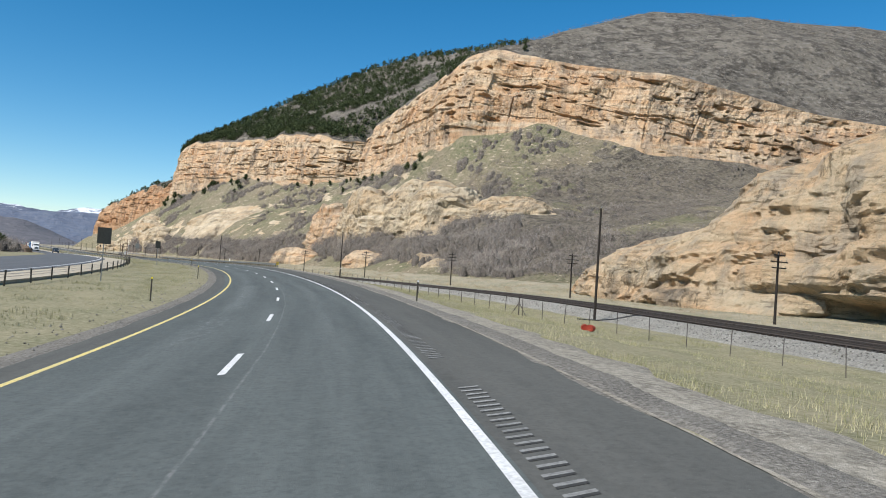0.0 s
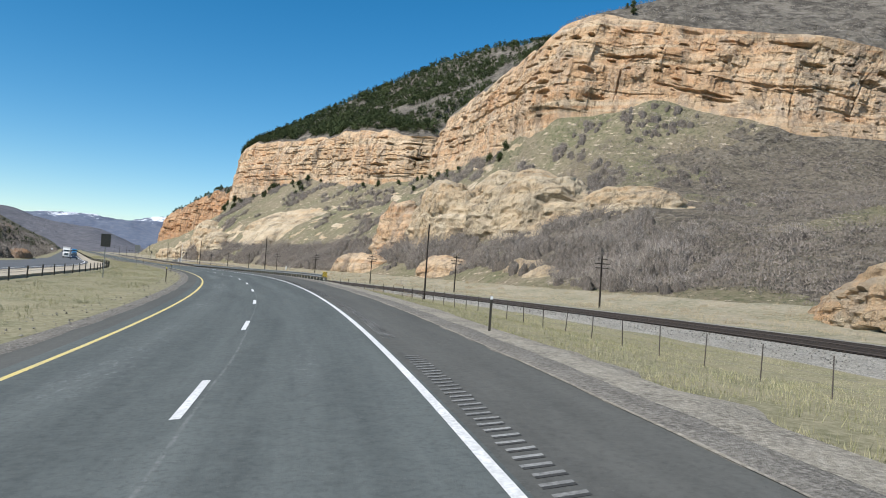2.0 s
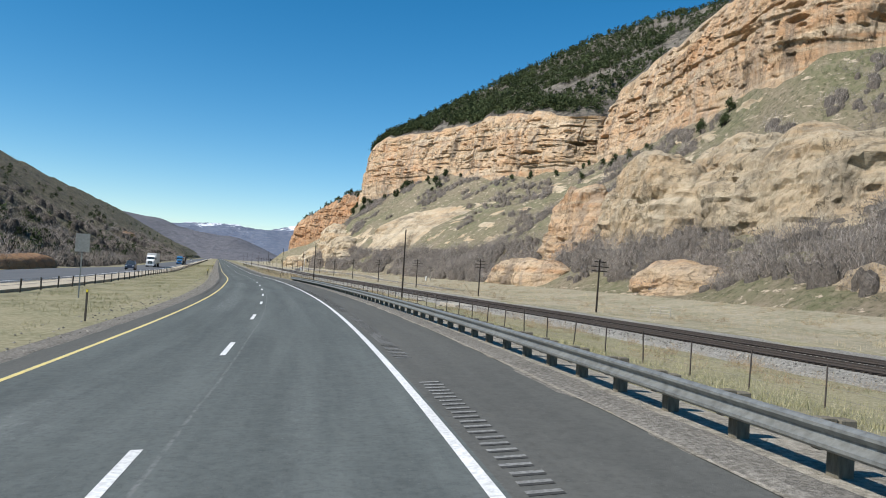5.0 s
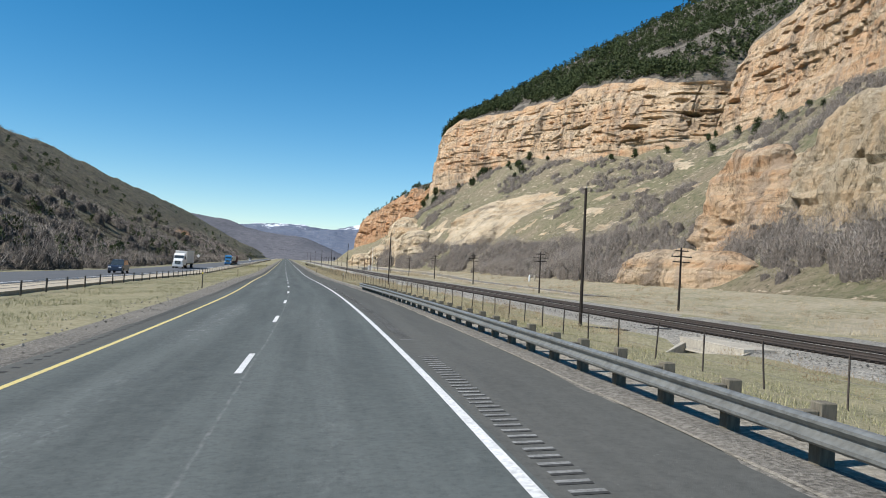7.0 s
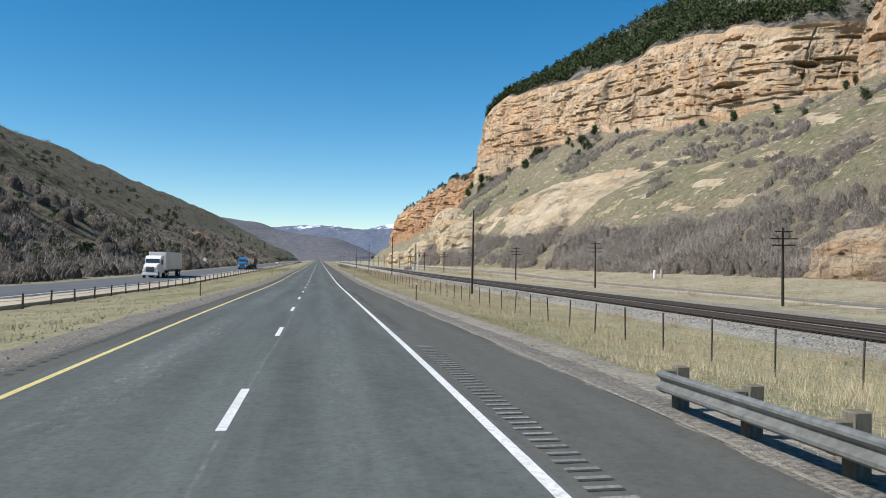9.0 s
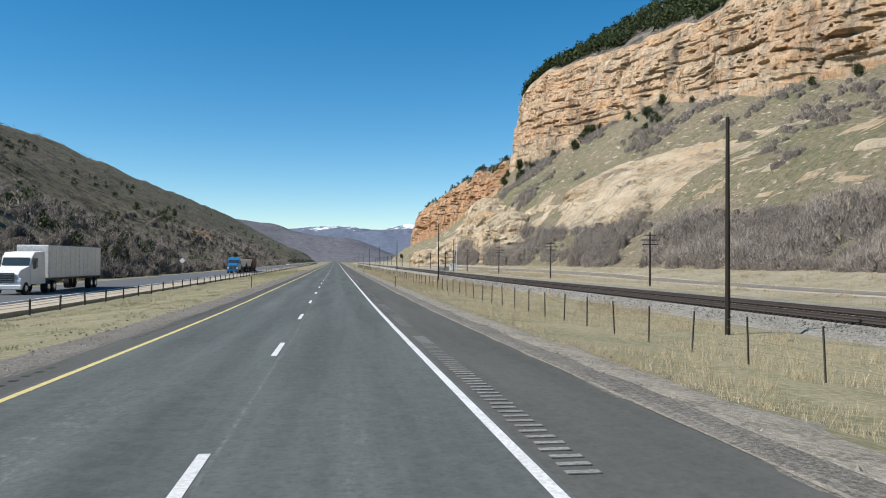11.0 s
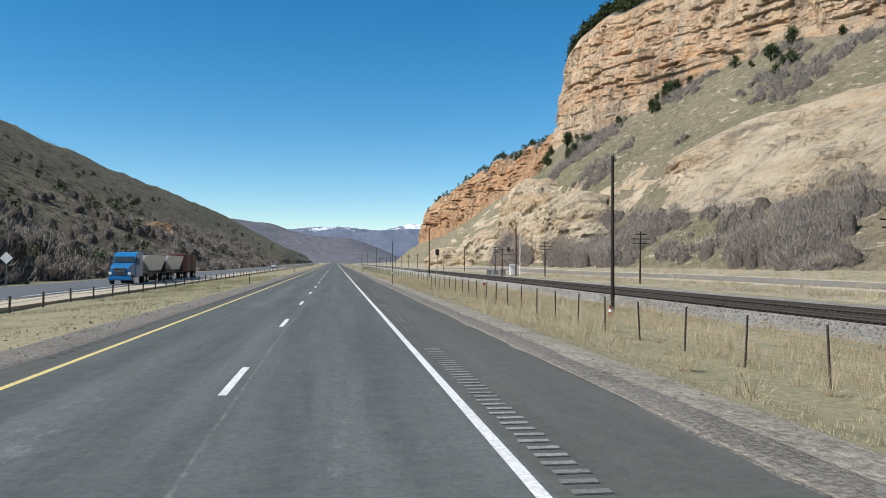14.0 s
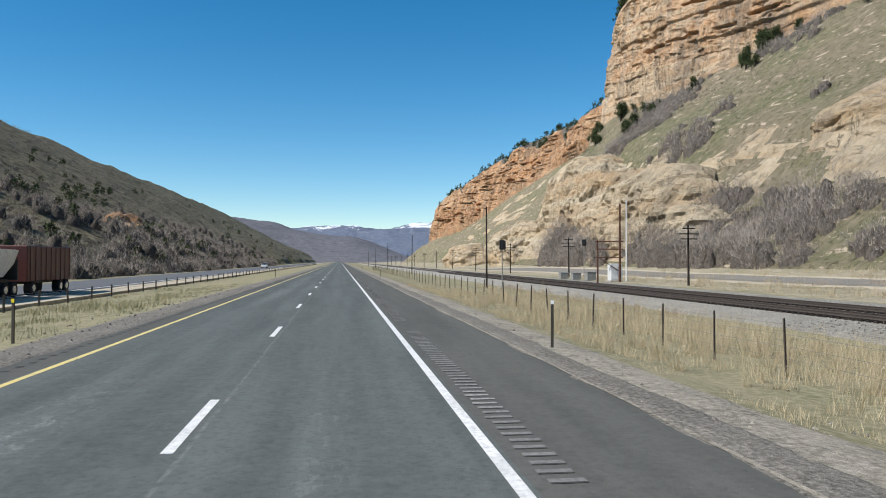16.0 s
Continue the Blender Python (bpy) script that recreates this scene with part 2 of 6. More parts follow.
def rock_mat(name, tan, orange, pale, grey, strata=0.35):
    m, t, b = shader(name, 0.92, 0.1)
    beds = noise_tex(t, coords(t, (0.012, 0.012, strata)), 1.0, 6, 0.6, 0.6)
    streak = noise_tex(t, coords(t, (0.22, 0.22, 0.014)), 1.0, 6, 0.65, 0.3)
    patch = noise_tex(t, coords(t), 0.035, 5, 0.6)
    grain = noise_tex(t, coords(t), 0.55, 8, 0.7)
    col = mix_col(t, stretch(t, patch, 0.38, 0.62), tan, orange)
    col = mix_col(t, stretch(t, beds, 0.45, 0.65), col, pale)
    col = mix_col(t, math_node(t, "MULTIPLY", stretch(t, streak, 0.47, 0.6), 0.7), col, grey)
    col = mix_col(t, math_node(t, "MULTIPLY", stretch(t, grain, 0.45, 0.7), 0.38), col, tuple(0.5 * c for c in tan))
    blotch = noise_tex(t, coords(t, (0.16, 0.16, 0.3)), 1.0, 7, 0.7)
    col = mix_col(t, math_node(t, "MULTIPLY", stretch(t, blotch, 0.5, 0.64), 0.45), col, tuple(1.08 * c for c in pale))
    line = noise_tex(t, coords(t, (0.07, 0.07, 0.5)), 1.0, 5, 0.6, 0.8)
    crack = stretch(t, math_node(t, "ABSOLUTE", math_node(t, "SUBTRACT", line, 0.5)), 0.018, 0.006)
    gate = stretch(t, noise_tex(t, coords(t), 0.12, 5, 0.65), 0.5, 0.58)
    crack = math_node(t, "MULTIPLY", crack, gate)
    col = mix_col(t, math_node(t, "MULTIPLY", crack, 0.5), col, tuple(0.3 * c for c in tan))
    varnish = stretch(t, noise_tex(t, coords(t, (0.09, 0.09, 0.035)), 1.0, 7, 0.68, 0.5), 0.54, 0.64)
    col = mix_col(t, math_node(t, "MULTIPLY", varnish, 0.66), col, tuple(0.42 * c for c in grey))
    wash = stretch(t, noise_tex(t, coords(t, (0.75, 0.75, 0.02)), 1.0, 5, 0.6), 0.52, 0.66)
    col = mix_col(t, math_node(t, "MULTIPLY", math_node(t, "MULTIPLY", wash, stretch(t, patch, 0.45, 0.55)), 0.45), col, tuple(0.5 * c for c in tan))
    pit = stretch(t, noise_tex(t, coords(t, (1, 1, 1.5)), 1.9, 7, 0.75), 0.54, 0.64)
    col = mix_col(t, math_node(t, "MULTIPLY", pit, 0.42), col, tuple(0.45 * c for c in tan))
    crust = stretch(t, noise_tex(t, coords(t, (1, 1, 1.3)), 1.1, 7, 0.72), 0.55, 0.66)
    col = mix_col(t, math_node(t, "MULTIPLY", crust, 0.4), col, tuple(1.15 * c for c in pale))
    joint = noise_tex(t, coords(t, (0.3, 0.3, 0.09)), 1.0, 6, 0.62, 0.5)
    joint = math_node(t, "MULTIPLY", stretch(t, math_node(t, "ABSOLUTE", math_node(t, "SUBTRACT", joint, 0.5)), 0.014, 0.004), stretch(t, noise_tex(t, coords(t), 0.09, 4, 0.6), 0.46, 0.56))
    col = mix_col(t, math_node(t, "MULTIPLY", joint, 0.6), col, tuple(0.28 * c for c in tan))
    t.links.new(col, b.inputs["Base Color"])
    thin = noise_tex(t, coords(t, (0.10, 0.10, 1.6)), 1.0, 6, 0.65, 0.4)
    h = math_node(t, "ADD", math_node(t, "MULTIPLY", thin, 0.16), math_node(t, "MULTIPLY", noise_tex(t, coords(t), 0.9, 10, 0.78), 1.0))
    h = math_node(t, "SUBTRACT", h, math_node(t, "MULTIPLY", math_node(t, "ADD", crack, joint), 0.3))
    bump(t, b, h, 1.0, 1.2)
    return m


def twig_mat(name, c0, c1):
    m, t, b = shader(name, 0.9, 0.1)
    g = t.nodes.new("ShaderNodeNewGeometry")
    patch = stretch(t, noise_tex(t, coords(t), 0.05, 3), 0.4, 0.6)
    col = mix_col(t, g.outputs["Random Per Island"], c0, c1)
    col = mix_col(t, math_node(t, "MULTIPLY", patch, 0.35), col, tuple(0.6 * c for c in c0))
    t.links.new(col, b.inputs["Base Color"])
    return m


def asphalt(name, base, worn, dark, tracks=True):
    m, t, b = shader(name, 0.9, 0.06)
    v = coords(t)
    col = mix_col(t, stretch(t, noise_tex(t, coords(t, (1.1, 0.06, 1), "UV"), 1.0, 6, 0.65), 0.36, 0.68), base, worn)
    col = mix_col(t, math_node(t, "MULTIPLY", stretch(t, noise_tex(t, coords(t, (0.5, 0.06, 1), "UV"), 1.0, 6, 0.65), 0.5, 0.7), 0.5), col, dark)
    if tracks:
        sep = t.nodes.new("ShaderNodeSeparateXYZ")
        t.links.new(coords(t, (1, 1, 1), "UV"), sep.inputs[0])
        wob = math_node(t, "MULTIPLY", math_node(t, "SUBTRACT", noise_tex(t, coords(t, (0, 0.06, 1), "UV"), 1.0, 4), 0.5), 0.3)
        for centre in (-4.55, -2.75, -0.85, 0.95):          # polished wheel paths
            d = math_node(t, "ABSOLUTE", math_node(t, "SUBTRACT", sep.outputs[0], centre))
            col = mix_col(t, math_node(t, "MULTIPLY", stretch(t, d, 0.6, 0.1), 0.2), col, dark)
        d = math_node(t, "ABSOLUTE", math_node(t, "ADD", math_node(t, "SUBTRACT", sep.outputs[0], -1.50), wob))
        crumbs = stretch(t, noise_tex(t, coords(t, (6, 2.2, 1), "UV"), 1.0, 5, 0.7), 0.42, 0.6)
        col = mix_col(t, math_node(t, "MULTIPLY", math_node(t, "MULTIPLY", stretch(t, d, 0.04, 0.012), crumbs), 0.5), col, (0.24, 0.24, 0.232))
        scuff = stretch(t, noise_tex(t, coords(t, (4.5, 1.6, 1), "UV"), 1.0, 9, 0.8), 0.52, 0.62)
        where = stretch(t, noise_tex(t, coords(t, (0.0, 0.035, 1), "UV"), 1.0, 3), 0.44, 0.56)
        for centre, half, share in ((-3.75, 0.75, 0.75), (0.05, 0.4, 0.4)):          # gritty wear between and along the wheel paths
            d = math_node(t, "ABSOLUTE", math_node(t, "SUBTRACT", sep.outputs[0], centre))
            band = math_node(t, "MULTIPLY", stretch(t, d, half, 0.25 * half), where)
            col = mix_col(t, math_node(t, "MULTIPLY", band, 0.3 * share), col, (0.17, 0.18, 0.175))
            col = mix_col(t, math_node(t, "MULTIPLY", math_node(t, "MULTIPLY", scuff, band), share), col, (0.25, 0.262, 0.255))
    mottle = stretch(t, noise_tex(t, v, 3.2, 7, 0.75), 0.4, 0.62)
    col = mix_col(t, math_node(t, "MULTIPLY", mottle, 0.28), col, tuple(1.2 * c for c in worn))
    col = mix_col(t, math_node(t, "MULTIPLY", stretch(t, noise_tex(t, v, 11.0, 4, 0.8), 0.48, 0.66), 0.45), col, tuple(0.85 * c for c in dark))
    speck = stretch(t, noise_tex(t, v, 22.0, 2, 0.8), 0.62, 0.75)
    col = mix_col(t, math_node(t, "MULTIPLY", speck, 0.35), col, (0.26, 0.26, 0.25))
    t.links.new(col, b.inputs["Base Color"])
    bump(t, b, noise_tex(t, v, 35.0, 4, 0.7), 0.5, 0.012)
    return m


M_ROAD = asphalt("asphalt lanes", (0.082, 0.092, 0.089), (0.122, 0.135, 0.129), (0.054, 0.061, 0.06))
M_SHOULDER = asphalt("asphalt shoulder", (0.084, 0.085, 0.078), (0.112, 0.112, 0.102), (0.06, 0.061, 0.057), False)
M_FARROAD = asphalt("asphalt opposite road", (0.103, 0.109, 0.115), (0.127, 0.132, 0.138), (0.0862, 0.092, 0.0978), False)
M_WHITE = noise_mat("white road paint", (0.74, 0.74, 0.72), (0.62, 0.62, 0.6), (0.36, 0.36, 0.35), 0.8, 14, 0.7, 0.3, bump_scale=40, bump_d=0.004)
M_YELLOW = noise_mat("yellow road paint", (0.72, 0.56, 0.17), (0.6, 0.48, 0.18), (0.35, 0.33, 0.22), 0.8, 14, 0.7, 0.3, bump_scale=40, bump_d=0.004)
# near-black stands for the shade inside the grooves, which are flat quads
M_RUMBLE = noise_mat("milled grooves with painted shade", (0.05, 0.05, 0.048), (0.065, 0.065, 0.062), (0.035, 0.035, 0.034), 0.25, 14, 0.9, 0.1)
M_GRAVEL = noise_mat("roadside gravel", (0.14, 0.129, 0.11), (0.09, 0.083, 0.072), (0.32, 0.297, 0.257), 0.6, 12.0, 0.95, 0.1, bump_scale=12, bump_by=0.8, bump_d=0.06)
M_SAND = noise_mat("pale roadside dust", (0.25, 0.226, 0.18), (0.135, 0.122, 0.099), (0.42, 0.385, 0.318), 1.1, 8.0, 0.95, 0.1, bump_scale=10, bump_by=0.8, bump_d=0.06)
M_GROUND = noise_mat("dry grassland soil", (0.23, 0.205, 0.128), (0.15, 0.147, 0.084), (0.34, 0.305, 0.205), 0.35, 4.5, 0.95, 0.05, bump_scale=14, bump_by=0.5, bump_d=0.02)
M_BENCH = noise_mat("pale dry grass and dust", (0.32, 0.28, 0.198), (0.195, 0.185, 0.112), (0.42, 0.375, 0.29), 0.12, 1.3, 0.95, 0.05, bump_scale=4, bump_by=1.0, bump_d=0.2)
M_BALLAST = noise_mat("grey crushed ballast", (0.4, 0.382, 0.335), (0.32, 0.303, 0.264), (0.11, 0.104, 0.09), 0.5, 7.5, 0.9, 0.1, bump_scale=9, bump_by=1.0, bump_d=0.16)
def slope_mat(name, earth, turf, light, stone):
    m, t, b = shader(name, 0.95, 0.05)
    v = coords(t)
    col = mix_col(t, stretch(t, noise_tex(t, v, 0.045, 5), 0.38, 0.62), earth, turf)
    col = mix_col(t, math_node(t, "MULTIPLY", stretch(t, noise_tex(t, v, 0.5, 7, 0.7), 0.45, 0.68), 0.7), col, light)
    col = mix_col(t, math_node(t, "MULTIPLY", stretch(t, noise_tex(t, v, 0.9, 6, 0.75), 0.5, 0.64), 0.75), col, tuple(0.42 * c for c in turf))
    col = mix_col(t, stretch(t, noise_tex(t, coords(t, (0.35, 0.35, 1.0)), 0.8, 7, 0.72), 0.585, 0.63), col, stone)
    t.links.new(col, b.inputs["Base Color"])
    bump(t, b, noise_tex(t, v, 0.9, 8, 0.75), 1.0, 0.9)
    return m


def brushy_mat(name, soil, stems, pale, size=0.3, share=0.5):
    """Ground under leafless brush: soil, dark clumps of stems at two sizes, pale twigs and stones."""
    m, t, b = shader(name, 0.95, 0.04)
    v = coords(t, (1, 1, 1.6))
    big = noise_tex(t, v, 0.06, 5, 0.6)
    clump = noise_tex(t, v, size, 6, 0.62, 0.4)
    small = noise_tex(t, v, 3.2 * size, 6, 0.72)
    col = mix_col(t, stretch(t, big, 0.38, 0.62), soil, tuple(0.72 * c for c in soil))
    col = mix_col(t, math_node(t, "MULTIPLY", stretch(t, clump, 0.62 - 0.2 * share, 0.7 - 0.2 * share), 0.85), col, stems)
    col = mix_col(t, math_node(t, "MULTIPLY", stretch(t, small, 0.53, 0.66), 0.75), col, pale)
    col = mix_col(t, math_node(t, "MULTIPLY", stretch(t, small, 0.47, 0.36), 0.7), col, tuple(0.5 * c for c in stems))
    t.links.new(col, b.inputs["Base Color"])
    bump(t, b, math_node(t, "ADD", clump, math_node(t, "MULTIPLY", small, 0.6)), 1.0, 2.2)
    return m


M_SLOPE_TOP = brushy_mat("brush-grown hilltop soil", (0.185, 0.166, 0.138), (0.08, 0.072, 0.062), (0.27, 0.244, 0.212), 0.11, 0.65)
M_SLOPE_SOUTH = brushy_mat("dark brush-grown hillside soil", (0.21, 0.19, 0.128), (0.07, 0.063, 0.05), (0.28, 0.25, 0.2), 0.2, 0.65)
M_SLOPE = slope_mat("hillside soil and short grass", (0.22, 0.187, 0.128), (0.165, 0.163, 0.094), (0.332, 0.274, 0.202), (0.521, 0.429, 0.323))
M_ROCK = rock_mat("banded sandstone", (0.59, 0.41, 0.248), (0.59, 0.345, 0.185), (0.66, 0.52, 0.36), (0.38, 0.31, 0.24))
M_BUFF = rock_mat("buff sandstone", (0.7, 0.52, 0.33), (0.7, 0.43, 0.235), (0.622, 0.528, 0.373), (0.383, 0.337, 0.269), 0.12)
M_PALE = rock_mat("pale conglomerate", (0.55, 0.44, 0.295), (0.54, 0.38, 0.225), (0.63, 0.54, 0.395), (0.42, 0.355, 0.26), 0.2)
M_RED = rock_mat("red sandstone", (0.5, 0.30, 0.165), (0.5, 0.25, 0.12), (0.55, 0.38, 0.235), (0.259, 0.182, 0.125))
M_TWIG = twig_mat("bare grey brush", (0.195, 0.169, 0.145), (0.47, 0.415, 0.358))
M_TWIG2 = twig_mat("bare brown brush", (0.17, 0.146, 0.124), (0.33, 0.287, 0.247))
M_TWIG3 = twig_mat("dark bare brush", (0.14, 0.123, 0.104), (0.37, 0.328, 0.278))
# stems inside the clumps, darker than the twigs to paint in their shade
M_HEART = noise_mat("packed stems darkened as inner shade", (0.145, 0.126, 0.108), (0.105, 0.091, 0.078), (0.24, 0.21, 0.18), 0.5, 3.2, 0.95, 0.03, bump_scale=3.5, bump_by=1.0, bump_d=0.8, scale=(1, 1, 0.55))
# darker still: the black shade under the southern thickets, put into the colour
M_CORE = noise_mat("packed stems painted as deep shade", (0.085, 0.075, 0.064), (0.055, 0.049, 0.042), (0.19, 0.168, 0.143), 0.6, 3.5, 0.95, 0.05, bump_scale=4, bump_by=1.0, bump_d=0.6, scale=(1, 1, 0.4))
M_BRUSHY = brushy_mat("soil under leafless brush", (0.225, 0.195, 0.15), (0.105, 0.092, 0.078), (0.34, 0.3, 0.25), 0.26, 0.55)
M_SAGE = twig_mat("grey-green sagebrush", (0.0816, 0.085, 0.0578), (0.136, 0.136, 0.102))
M_GRASS = twig_mat("dry straw grass", (0.36, 0.295, 0.175), (0.56, 0.48, 0.335))
M_GRASS2 = twig_mat("spring grass", (0.22, 0.22, 0.108), (0.46, 0.415, 0.265))
M_NEEDLE = twig_mat("juniper green", (0.036, 0.05, 0.022), (0.085, 0.105, 0.045))
M_WOOD = noise_mat("weathered dark wood", (0.0259, 0.0205, 0.0166), (0.036, 0.0295, 0.0238), (0.0162, 0.0126, 0.0108), 1.5, 8, 0.85, 0.2, bump_scale=30, scale=(4, 4, 0.4))
M_TIMBER = noise_mat("weathered grey timber", (0.2, 0.18, 0.135), (0.15, 0.134, 0.1), (0.09, 0.08, 0.062), 1.5, 8, 0.85, 0.2, bump_scale=30, scale=(4, 4, 0.6))
M_GALV = noise_mat("galvanised steel", (0.27, 0.278, 0.26), (0.215, 0.22, 0.205), (0.13, 0.13, 0.12), 0.6, 6, 0.5, 0.4, 0.45, bump_scale=12, bump_d=0.004)
M_RUST = noise_mat("rusty brown steel", (0.085, 0.068, 0.056), (0.065, 0.054, 0.047), (0.04, 0.035, 0.032), 2, 12, 0.7, 0.4, 0.3, bump_d=0.004)
M_POST = noise_mat("dark green steel post", (0.035, 0.0385, 0.0315), (0.049, 0.0455, 0.035), (0.07, 0.049, 0.035), 2, 12, 0.7, 0.3, bump_d=0.004)
M_CONC = noise_mat("weathered concrete", (0.45, 0.41, 0.33), (0.36, 0.33, 0.27), (0.25, 0.23, 0.2), 0.6, 5, 0.9, 0.2)
M_DIRT = noise_mat("pale dirt track", (0.48, 0.42, 0.32), (0.40, 0.35, 0.27), (0.30, 0.26, 0.2), 0.3, 4, 0.95, 0.1)

# ---- ground ----
rng = np.random.default_rng(7)
ys = np.concatenate([np.arange(-420, -60, 12.0), np.arange(-60, 220, 2.5), np.arange(220, 240, 0.8), np.arange(240, 560, 2.5), np.arange(560, 1200, 8.0), np.arange(1200, 4900, 120.0)])
Rx, Rl, Rz, Rb, Tx, Tz, Dz, Bz = road_x(ys), road_lean(ys), road_z(ys), road_bank(ys), rail_x(ys), rail_z(ys), ditch_z(ys), bench_z(ys)
edge_r, edge_l = Rz + Rb * 4.6, Rz - Rb * 6.6
nodes = [(Rx - 3800, Rz - 8), (Rx - 700, Rz - 8), (Rx - 120, Rz - 3), (Rx - 60, Rz - 0.8)]
for u in (-44, -40, -36, -33, -30, -27, -24, -21, -18, -16.5):
    nodes.append((Rx + u * Rl, Rz - 0.55))
for u, w in ((-15, 0.9), (-13.5, 0.7), (-12, 0.5), (-10.5, 0.3), (-9, 0.15), (-8, 0.05)):
    nodes.append((Rx + u * Rl, (edge_l - 0.06) * (1 - w) + (Rz - 0.6) * w))
nodes += [(Rx - 6.6 * Rl, edge_l - 0.02), (Rx - 6.0 * Rl, Rz - Rb * 6.0 - 0.25), (Rx + 4.0 * Rl, Rz + Rb * 4.0 - 0.25), (Rx + 4.6 * Rl, edge_r - 0.02)]
for u, drop in ((5.6, 0.06), (6.5, 0.16), (7.5, 0.34), (8.5, 0.6)):
    nodes.append((Rx + u * Rl, edge_r - drop))
for w in (0.15, 0.3, 0.45, 0.6, 0.75, 0.9, 1.0):
    x0, x1 = Rx + 8.5 * Rl, Tx - 4.2
    k = ramp(np.array(w), 0, 0.75)
    nodes.append((x0 + (x1 - x0) * w, (edge_r - 0.6) * (1 - k) + Dz * k))
nodes += [(Tx - 2.0, Dz - 0.1), (Tx + 6, Dz - 0.3), (Tx + 11.0, Bz - 0.1)]
fx = foot_x(ys)
for w in (0.08, 0.2, 0.35, 0.5, 0.65, 0.8, 0.92, 1.0):
    nodes.append((Tx + 11 + (fx + 4 - Tx - 11) * w, Bz + 2.0 * ramp(np.array(w), 0.35, 1.0)))
nodes += [(fx + 60, Bz - 6), (fx + 400, Bz - 8), (fx + 3800, Bz - 8)]
gx = np.stack([n[0] for n in nodes], 1)
gz = np.stack([n[1] for n in nodes], 1)
gy = np.broadcast_to(ys[:, None], gx.shape)
off = (gx - Rx[:, None]) / Rl[:, None]
rough = ramp(np.abs(off + 1.2), 6.8, 9.5)
gz = gz + rough * (fbm(gx / 3.1, gy / 3.1, seed=3) - 0.5) * 0.22


def wash(x, y):
    """Depth of the gully that runs into the culvert."""
    return 1.25 * np.exp(-((y - 230) / 3.4) ** 4 - ((x - 65.5) / 5.0) ** 4)


gz = gz - wash(gx, gy)
me = raw_mesh("ground", np.stack([gx, gy, gz], -1).reshape(-1, 3), grid_faces(*gx.shape), [M_GROUND, M_BENCH], True, None, np.tile(np.arange(gx.shape[1] - 1) >= gx.shape[1] - 12, gx.shape[0] - 1).astype(int))
structure("ground", me, "dry grassy valley floor beside the highway", "ground")


def ground_z(x, y):
    """Height of the valley floor, on arrays."""
    x, y = np.atleast_1d(np.asarray(x, float)), np.atleast_1d(np.asarray(y, float))
    r = np.clip(np.searchsorted(ys, y) - 1, 0, len(ys) - 2)
    out = np.empty(len(x))
    for k in range(len(x)):
        a = r[k]
        w = (y[k] - ys[a]) / (ys[a + 1] - ys[a])
        out[k] = np.interp(x[k], gx[a] * (1 - w) + gx[a + 1] * w, gz[a] * (1 - w) + gz[a + 1] * w)
    return out


# ---- highway ----
yr = np.concatenate([np.arange(-90, 300, 2.0), np.arange(300, 900, 10.0), np.arange(900, 4600, 100.0)])


def road_strip(name, us, mat, lift, label, category, y0=-90, y1=4600, ragged=0.0):
    yy = yr[(yr >= y0) & (yr <= y1)]
    if ragged:
        yy = np.concatenate([np.arange(y0, 560, 0.45), np.arange(560, y1, 12.0)])
    secs = []
    for k, (u, dz) in enumerate(us):
        if ragged and k in (0, len(us) - 1):
            u = u + ragged * 2 * (fbm(yy / 2.2, 0.0, seed=71 + k, octaves=4) - 0.5)
        x, _, z = road_point(yy, u(yy) if callable(u) else u)
        secs.append((x, z + dz + lift))
    return structure(name, sweep(name, yy, secs, [mat]), label, category)


road_strip("road", [(-5.6, -0.2)] + [(u, 0.0) for u in (-5.6, -3.7, -1.75, 0, 2.05)] + [(2.05, -0.2)], M_ROAD, 0, "two-lane grey asphalt carriageway with worn wheel paths", "road")
road_strip("shoulder_right", [(2.054, -0.2), (2.054, 0.0), (3.4, 0.0), (4.6, -0.012), (4.63, -0.2)], M_SHOULDER, -0.003, "dark asphalt shoulder with milled rumble strip", "road shoulder")
road_strip("shoulder_left", [(-6.63, -0.2), (-6.6, -0.012), (-6.1, 0.0), (-5.604, 0.0), (-5.604, -0.2)], M_SHOULDER, -0.003, "narrow dark asphalt inside shoulder", "road shoulder")
road_strip("gravel_verge", [(4.25, -0.06), (4.85, 0.0), (5.3, -0.03), (5.85, -0.15)], M_GRAVEL, 0.012, "dark grey gravel strip beside the paved shoulder", "verge", -90, 1200, 0.6)
road_strip("dusty_verge", [(4.65, -0.12), (5.4, -0.055), (6.0, -0.08), (6.5, -0.14), (7.2, -0.36)], M_SAND, 0.012, "pale dusty strip between gravel and grass", "verge", -90, 1200, 0.6)
road_strip("gravel_verge_left", [(-8.8, -0.24), (-7.7, -0.03), (-6.6, 0.0), (-6.0, -0.07)], M_GRAVEL, 0.012, "grey gravel strip beside the inside shoulder", "verge", -90, 1200, 0.4)
road_strip("dust_line", [(4.56, -0.008), (4.63, -0.006)], M_SAND, 0.006, "thin pale line of dust along the pavement edge", "verge", -90, 900, 0.035)
road_strip("dust_line_left", [(-6.64, -0.006), (-6.54, -0.006)], M_SAND, 0.006, "thin pale line of dust along the inside pavement edge", "verge", -90, 900, 0.08)
road_strip("edge_line", [(1.84, 0), (1.99, 0)], M_WHITE, 0.004, "solid white edge line on asphalt", "road marking")
